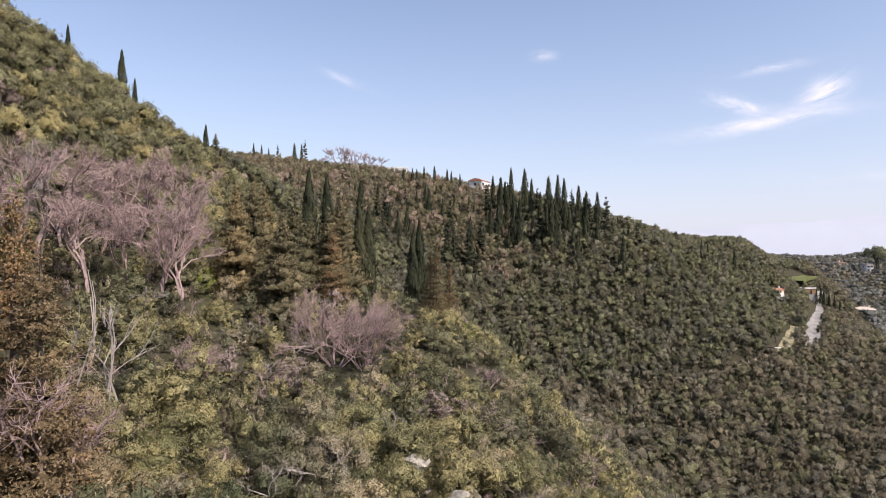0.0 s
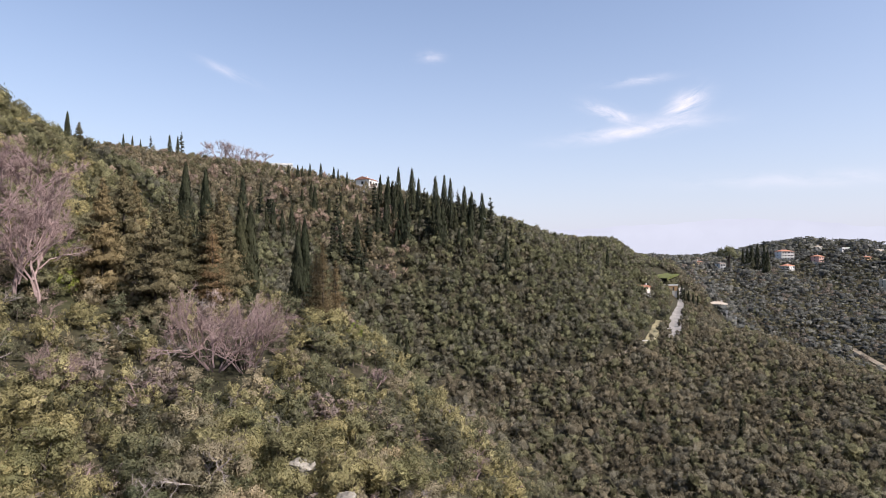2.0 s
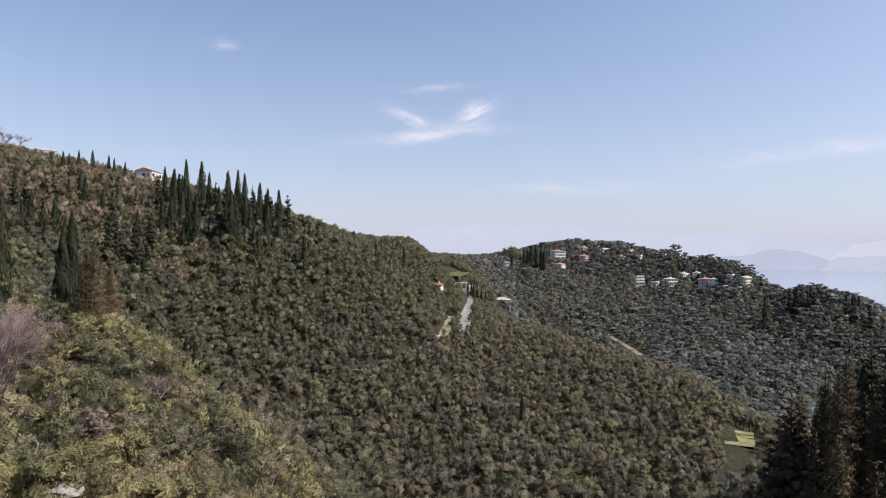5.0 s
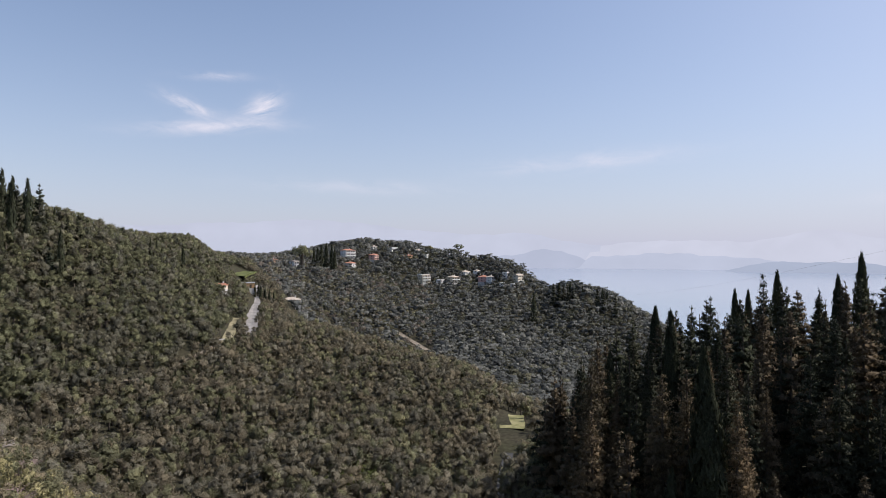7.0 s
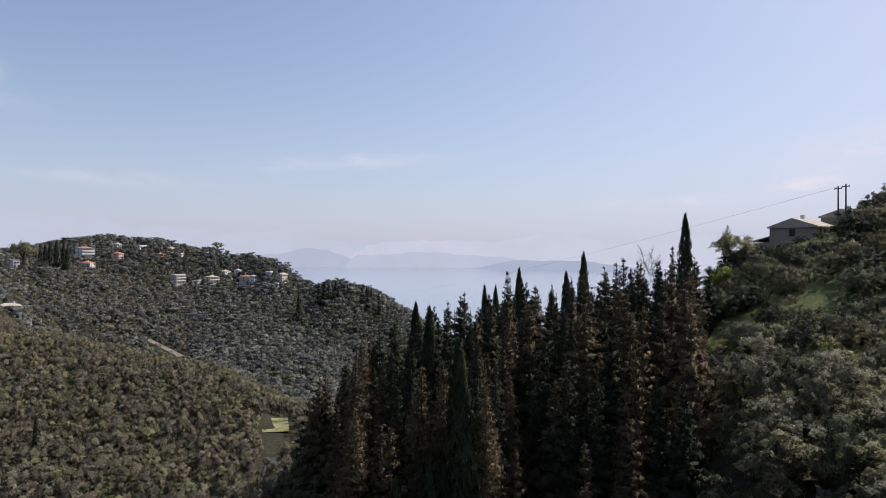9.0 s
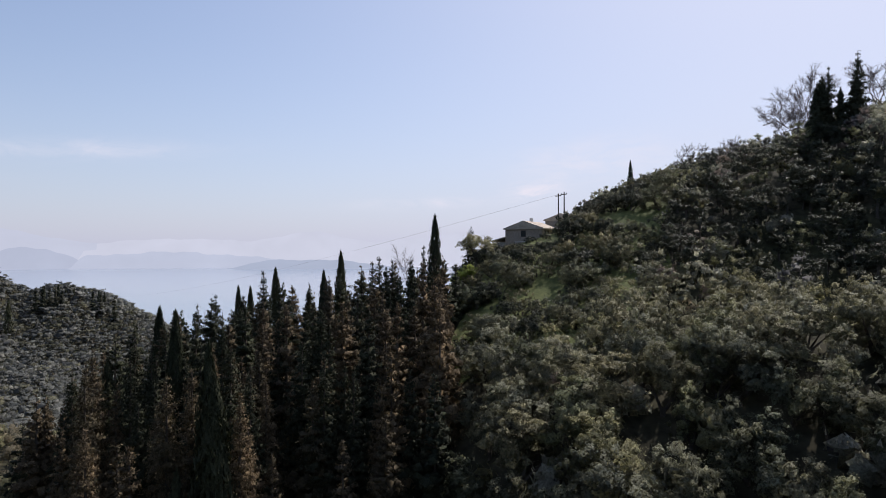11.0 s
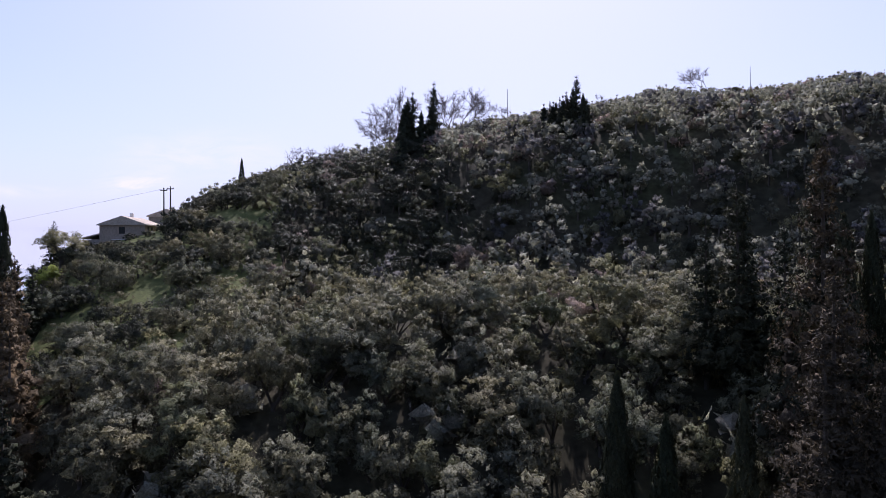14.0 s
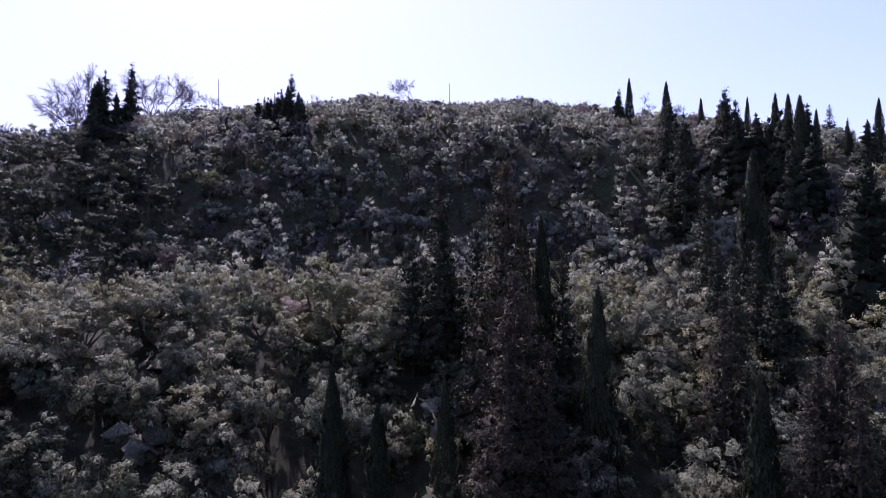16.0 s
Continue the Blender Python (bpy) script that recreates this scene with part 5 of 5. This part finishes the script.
front = [plant("conifer", fir(s, 3400, 0.0145, 0.175, 84, 0.8), m, "conifer at the front of the grove, its brown tinge partly painted sunlight", "conifer", group="front grove conifers") for s, m in ((26, M_FIR_BROWN), (27, M_FIR_BROWN), (28, M_FIR))]
planted(front, [r for r in rows if math.hypot(r[0], r[1]) <= 84], rng, (0.8, 1.3))


def ridge_top(b):
    """The same for the cypresses of the hill across the valley."""
    return np.tan(np.radians(np.interp(b, [-14, -6, 0, 4, 8, 11, 14, 17], [8.3, 7.4, 6.6, 7.2, 7.0, 6.2, 4.8, 3.0])))


rows = []
_p = scattered(rng, (-14, 16), (215, 334), 7.0, lambda x, y, d, b: ((d < 306) | (b < 3)) & (rng.random(len(x)) < np.where((b > 4) & (d > 248), 0.75, 0.45)) & ~((np.abs(b - 2.9) < 1.7) & (d > 250)) & ~((b > 5) & (d < 248)))
for (x, y), z in zip(_p, height(_p[:, 0], _p[:, 1])):
    h = min(rng.uniform(7, 17), float(ridge_top(np.degrees(np.arctan2(x, y)))) * math.hypot(x, y) + 115 - z - rng.uniform(0, 6))
    if h > 5:
        rows.append((x, y, h))
ridge_grove = [plant("cypress_tree", cypress(s, 620, 0.042), M_CYPRESS, "slender dark cypress on the ridge", "cypress", group="ridge cypresses") for s in (31, 32, 33)]
ridge_grove += [plant("conifer", fir(s, 620, 0.038, w, 40), M_FIR, "dark broad conifer on the ridge", "conifer", group="ridge conifers") for s, w in ((34, 0.17), (35, 0.2), (36, 0.26))]
planted(ridge_grove, rows, rng, (0.75, 1.15))

# ---- woods ----
rng = np.random.default_rng(21)
near_olive = [round_tree(s, 1700, 0.125, 14, base=0.25, tall=5.4, bumps=7, fine=False) for s in (1, 2, 3)]
shelf_olive = [round_tree(s, 900, 0.16, 11, 2.5, 0.1, 4.0, bumps=6, fine=False) for s in (21, 22)]
mid_olive = [round_tree(s, 260, 0.27, 11, bumps=3, plain=True, fine=False) for s in (4, 5, 6)]
high_olive = [round_tree(s, 110, 0.4, 10, bumps=2, plain=True, fine=False) for s in (14, 15, 16)]
shelf_bush = [round_tree(s, 150, 0.34, 9, 2.5, 0.1, 4.0, plain=True, bumps=2, fine=False) for s in (24, 25, 26)]
wood_olive = [round_tree(s, 80, 0.48, 9, 2.0, 0.4, 6.6, plain=True, fine=False, bumps=1) for s in (7, 8, 9)]
far_olive = [round_tree(s, 16, 0.7, 6, plain=True, fine=False, bumps=1) for s in (10, 11, 12)]
near_shrub = [shrub(s, 2300, 0.095, bumps=5, fine=False) for s in (1, 2, 3)]
mid_shrub = [shrub(s, 260, 0.18, bumps=3, plain=True, fine=False) for s in (4, 5, 6)]
high_shrub = [shrub(s, 70, 0.38, bumps=1, plain=True, fine=False) for s in (7, 8, 9)]


def things(rows, shapes, mats, name, label, category, group, scale, rng):
    protos = [plant(name, shp, m, label, category, group=group) for shp in shapes for m in mats]
    used = set()
    for x, y in rows:
        p = protos[int(rng.integers(len(protos)))]
        size = min(rng.uniform(*scale), (float(south_cap(x, y)) - float(height(x, y))) / 5.7)
        if size > 0.3:
            put(p, standing(x, y, size, rng.uniform(0, 360), 0.1, rng.uniform(0.85, 1.2) * (1 if size > 0.6 else 1.2)), used)
    cleared(protos, used)


def on_shelf(x, y):
    """The grassy shelf below the gabled house."""
    b, d = np.degrees(np.arctan2(x, y)), np.hypot(x, y)
    return (b > 90.5) & (b < np.interp(d, [80, 110, 150], [103, 108, 109.5])) & (d > 80) & (d < 158)


def glade(x, y):
    """Small clearings on the shelf, where the sun reaches the grass."""
    hit = np.zeros(np.shape(x), bool)
    for cx, cy, r in ((101, -14.8, 3.6), (96, -13, 3.0), (100, -4.3, 4.0), (113, -2.4, 3.5), (125, -40.6, 5.0), (126, -30, 4.0), (119, -34, 4.0), (115, -39.5, 4.0), (110, -36, 3.0)):
        hit |= np.hypot(x - cx, y - cy) < r
    return hit


SOUTH_OLIVES = [M_OLIVE, M_OLIVE_GREY, M_OLIVE, M_OLIVE_GREY, M_HOLM]
south = off_houses(scattered(rng, (88, 205), (40, 197), 4.05, lambda x, y, d, b: ~on_shelf(x, y) & ~((b < 90.5) & (d > 57))))
d, b = np.hypot(south[:, 0], south[:, 1]), np.degrees(np.arctan2(south[:, 0], south[:, 1]))
things(south[d < 74], near_olive, SOUTH_OLIVES, "olive_tree", "silvery grey-green olive tree with a lumpy crown", "olive tree", "olive trees on the slope", (0.8, 1.55), rng)
shelf = off_houses(scattered(rng, (90.5, 110), (80, 158), 4.3, lambda x, y, d, b: on_shelf(x, y) & ~glade(x, y)))
rear = (np.hypot(shelf[:, 0], shelf[:, 1]) > 122) & (np.degrees(np.arctan2(shelf[:, 0], shelf[:, 1])) > 100)
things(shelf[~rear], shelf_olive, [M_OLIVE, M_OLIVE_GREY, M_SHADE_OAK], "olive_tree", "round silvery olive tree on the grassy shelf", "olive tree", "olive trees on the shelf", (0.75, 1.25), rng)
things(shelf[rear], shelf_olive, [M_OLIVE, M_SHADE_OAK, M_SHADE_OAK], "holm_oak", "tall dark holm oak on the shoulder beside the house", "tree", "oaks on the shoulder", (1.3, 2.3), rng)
shelf_low = off_houses(scattered(rng, (90.5, 110), (82, 158), 3.2, lambda x, y, d, b: on_shelf(x, y) & ~glade(x, y)))
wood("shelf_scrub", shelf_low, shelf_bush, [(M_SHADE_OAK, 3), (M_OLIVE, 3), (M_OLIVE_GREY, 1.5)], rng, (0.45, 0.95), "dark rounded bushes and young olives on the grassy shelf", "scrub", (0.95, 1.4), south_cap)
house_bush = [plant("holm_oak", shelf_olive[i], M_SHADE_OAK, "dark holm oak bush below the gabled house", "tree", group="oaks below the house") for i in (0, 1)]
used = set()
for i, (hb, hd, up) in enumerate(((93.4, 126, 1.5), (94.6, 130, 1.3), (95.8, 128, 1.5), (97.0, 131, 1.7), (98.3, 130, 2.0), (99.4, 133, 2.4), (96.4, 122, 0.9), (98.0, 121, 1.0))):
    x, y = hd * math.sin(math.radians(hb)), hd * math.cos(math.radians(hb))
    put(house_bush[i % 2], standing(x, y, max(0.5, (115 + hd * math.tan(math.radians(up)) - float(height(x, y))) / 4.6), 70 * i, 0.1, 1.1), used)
# the hollow, where shade is put into the wood's leaf colour
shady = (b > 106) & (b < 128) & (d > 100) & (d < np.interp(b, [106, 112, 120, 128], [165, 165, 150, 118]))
# hazed oak leaves bring a bluish sun veil into this slope's colours
UPPER_MIX = [(M_OLIVE_BACKLIT, 7), (M_OLIVE_GREY, 2), (M_HAZED_HOLM, 3), (M_HOLM, 1.5), (M_HEATH, 0.6)]
SOUTH_MIX = [(M_OLIVE, 4), (M_OLIVE_GREY, 4), (M_HOLM, 2.5), (M_OLIVE_BROWN, 0.3), (M_HEATH, 0.4)]
wood("hollow_wood", south[(d >= 96) & (d < 125) & ~shady], mid_olive, UPPER_MIX, rng, (0.8, 1.4), "silvery olive wood rising out of the hollow, backlight in the leaf colour", "wood")
wood("olive_wood", south[(d >= 74) & (d < 96) & ~shady], mid_olive, SOUTH_MIX, rng, (0.65, 1.35), "olive and holm oak wood on the hillside", "wood")
wood("holm_wood", south[shady], mid_olive, [(M_SHADE_OAK, 7), (M_HOLM, 1.5), (M_HEATH, 0.5)], rng, (0.8, 1.4), "dark holm oak wood in the hollow, shade deepened in the leaf colour", "wood", (0.95, 1.4), south_cap)
wood("upper_olive_wood", south[(d >= 125) & (d < 182) & ~shady], high_olive, UPPER_MIX, rng, (0.75, 1.45), "olive and holm oak wood towards the crest", "wood", (0.95, 1.4), south_cap)
under = off_houses(scattered(rng, (88, 205), (42, 197), 6.4, lambda x, y, d, b: ~on_shelf(x, y) & ~((b < 90.5) & (d > 57))))
wood("undergrowth", under, high_shrub, [(M_SHADE_OAK, 1), (M_HILL_OAK, 3), (M_OLIVE_BACKLIT, 2), (M_HEATH, 1)], rng, (1.0, 1.9), "low scrub under the olives", "scrub")
west = scattered(rng, (-62, 30), (37, 185), 2.8, lambda x, y, d, b: (np.hypot(x + 10.8, (y - 71) * 0.7) > 4.2) & (d < np.interp(b, [-22, -10, 0, 10, 20, 30], [185, 150, 130, 115, 100, 90])))
d = np.hypot(west[:, 0], west[:, 1])
WEST_MIX = [(M_MAQUIS, 5), (M_OLIVE, 3), (M_HOLM, 3), (M_FRESH, 0.25), (M_HEATH, 0.7), (M_OLIVE_BROWN, 1.5)]
fill = scattered(rng, (-45, 30), (38, 66), 2.6)
wood("low_scrub", fill, mid_shrub, [(M_MAQUIS, 5), (M_HOLM, 2), (M_OLIVE_BROWN, 2), (M_HEATH, 0.8)], rng, (0.6, 1.2), "low twiggy scrub between the bushes", "scrub")
things(west[d < 58], near_shrub, [M_MAQUIS, M_HOLM, M_MAQUIS, M_OLIVE_BROWN, M_MAQUIS, M_OLIVE_BROWN], "shrub", "dense evergreen shrub on the slope", "shrub", "shrubs on the slope", (0.8, 2.0), rng)
wood("maquis", west[(d >= 58) & (d < 105)], mid_shrub, WEST_MIX, rng, (0.7, 1.9), "thick evergreen maquis scrub on the slope", "scrub")
wood("upper_maquis", west[d >= 105], high_shrub, [(M_HOLM, 6), (M_OLIVE, 4), (M_MAQUIS, 1.5), (M_HEATH, 0.25)], rng, (0.9, 2.4), "evergreen scrub and oaks towards the crest", "scrub")
mid = off_houses(off_road(scattered(rng, (-24, 60), (100, 560), 3.35, lambda x, y, d, b: (d > np.interp(b, [-20, -10, 0, 10, 20, 30, 50, 54, 60], [205, 155, 132, 117, 100, 90, 80, 80, 122])) & (d < np.interp(b, [-24, 0, 16, 22, 30, 34, 45, 53, 60], [345, 330, 315, 380, 560, 345, 300, 260, 220])))))
b = np.degrees(np.arctan2(mid[:, 0], mid[:, 1]))
heathy = (b < 7) & (np.hypot(mid[:, 0], mid[:, 1]) > 225)
wood("ridge_wood", mid[heathy], wood_olive, [(M_HEATH, 2), (M_SPUR, 2), (M_OLIVE, 3), (M_HILL_OLIVE, 4)], rng, (0.7, 1.2), "pale olives and leafless trees between the cypresses", "wood")
hillside = (b < 29.5) & (mid[:, 1] > np.interp(mid[:, 0], [-30, 0, 37, 75, 113, 160, 200], [150, 160, 176, 187, 211, 275, 345]))
wood("hill_wood", mid[hillside & ~heathy], wood_olive, [(M_HILL_OAK, 6), (M_HILL_OLIVE, 4), (M_SPUR, 1.2), (M_OLIVE, 0.6)], rng, (0.75, 1.35), "dense olive and oak wood on the hill", "wood", (0.85, 1.2))
wood("spur_wood", mid[~hillside & ~heathy], wood_olive, [(M_HILL_OAK, 2.6), (M_HILL_OLIVE, 3), (M_SPUR, 6), (M_HOLM, 0.5)], rng, (0.7, 1.3), "olive wood on the long spur below the road", "wood", (0.85, 1.2))
vil = off_houses(off_road(scattered(rng, (24, 69), (220, 850), 5.5, lambda x, y, d, b: (d > np.interp(b, [24, 29, 30, 34, 45, 53, 69], [600, 570, 570, 400, 340, 268, 430])) & (d < np.interp(b, [24, 33, 40, 48, 56, 69], [760, 830, 850, 790, 720, 660])))))
d, b = np.hypot(vil[:, 0], vil[:, 1]), np.degrees(np.arctan2(vil[:, 0], vil[:, 1]))
dry = (b < 46) & (d > 430) & (d < 690)
dry &= rng.random(len(vil)) < 0.8
wood("far_wood", vil[~dry], far_olive, [(M_HAZED_HOLM, 6), (M_HAZED_OLIVE, 3), (M_HILL_OLIVE, 1.5)], rng, (1.0, 1.8), "olive and oak wood below the village", "wood", (1.1, 1.5))
wood("terrace_wood", vil[dry], far_olive, [(M_HAZED_HOLM, 3), (M_HAZED_OLIVE, 4), (M_HEATH, 2), (M_OLIVE_BROWN, 1.5)], rng, (0.8, 1.4), "olives and bare trees on the terraces under the village", "wood", (1.05, 1.4))
low = scattered(rng, (30, 100), (30, 110), 4.2, lambda x, y, d, b: (d < np.interp(b, [30, 46, 50, 56, 60, 75, 95, 100], [92, 92, 82, 100, 75, 58, 50, 40])) & (d > 26))
low = off_road(low)
b, d = np.degrees(np.arctan2(low[:, 0], low[:, 1])), np.hypot(low[:, 0], low[:, 1])
edge = (b > 68) & (d > 42)
wood("edge_olives", low[edge], mid_olive, [(M_OLIVE_GREY, 3), (M_OLIVE, 3), (M_HAZED_HOLM, 1)], rng, (0.7, 1.15), "silvery olives at the foot of the grove", "wood")
wood("valley_scrub", low[~edge], mid_olive, [(M_HILL_OAK, 4), (M_SPUR, 2), (M_HEATH, 0.5)], rng, (0.5, 0.9), "dark scrub along the valley floor", "scrub")
fresh = np.array([(80 + 3.2 * (i % 5) + rng.uniform(-1, 1), 95 + 4.2 * (i // 5) + rng.uniform(-1.5, 1.5)) for i in range(25)])
wood("green_thicket", fresh, mid_olive, [(M_GREEN, 4), (M_HILL_OAK, 2)], rng, (0.6, 0.95), "fresh green thicket above the valley floor", "scrub")
back = np.concatenate([scattered(rng, (200, 300), (40, 230), 14.0), scattered(rng, (-180, 180), (2, 41), 9.0)])
wood("head_wood", back, wood_olive, [(M_HOLM, 3), (M_OLIVE, 3)], rng, (1.0, 1.6), "olive wood at the head of the valley", "wood")


crest = scattered(rng, (104, 186), (172, 197), 4.6)
wood("crest_wood", crest, mid_olive, [(M_SHADE_OAK, 2), (M_HILL_OAK, 3), (M_OLIVE_BACKLIT, 3)], rng, (0.6, 1.4), "evergreen thicket along the crest", "wood", (1.0, 1.5), south_cap)


# ---- rocks, dead trees ----
def boulder(x, y, r, seed, lift=0.0):
    rng = np.random.default_rng(seed)
    bm = bmesh.new()
    bmesh.ops.create_icosphere(bm, subdivisions=3, radius=1)
    off = Vector(rng.uniform(0, 50, 3))
    for v in bm.verts:
        k = 1 + 0.45 * noise.noise(v.co * 1.3 + off) + 0.2 * noise.noise(v.co * 3.5 + off)
        v.co = Vector((v.co.x * 1.2, v.co.y, v.co.z * 0.75)) * k * r
    me = bpy.data.meshes.new("boulder")
    bm.to_mesh(me)
    bm.free()
    me.materials.append(M_ROCK)
    ob = tagged(new("boulder", me), "pale limestone boulder between the shrubs", "boulder", "boulders")
    ob.matrix_basis = pose(x, y, float(height(x, y)) + lift, 0, 0, rng.uniform(0, 360))


for i, (x, y, r, up) in enumerate(((-2.2, 50, 1.0, 2.3), (1.2, 46, 1.0, 2.3), (11.0, 48.8, 0.7, 1.7), (6.6, 47.5, 0.4, 1.8), (12.0, 50.5, 0.6, 1.7))):
    boulder(x, y, r, i + 1, up - r * 0.4)
dead = [plant("dead_tree", bare_tree(s, 0.36, 4, 0.0042, 3), M_DEAD, "bleached dead tree with broken limbs", "dead tree", M_DEAD, "crown", "dead trees") for s in (11, 12, 13)]
planted(dead, [(-26.9, 51.4, 11), (-45.6, 71.7, 17), (-46.6, 72.6, 15)], rng, (0.9, 1.2))
snags = [plant("dead_tree", bare_tree(14, 0.3, 2, 0.0032, 1), M_DEAD, "bare standing snag, a straight pale trunk", "dead tree", M_DEAD, "crown", "dead trees")]
planted(snags, [(-29.6, 52.2, 15), (-31.5, 54, 11)], rng, (0.7, 0.8))

scraggy = [plant("dead_shrub", bare_tree(s, 0.8, 4, 0.008, 16), m, "leafless grey shrub with tangled twigs", "shrub", m, "crown", "dead shrubs") for s, m in ((21, M_DEAD), (22, M_BARE), (23, M_BARE))]
_p = scattered(rng, (-38, 22), (42, 90), 6.8)
planted(scraggy, [(x, y, rng.uniform(2.0, 4.0)) for x, y in _p], rng, (1.1, 1.9), 2.0)
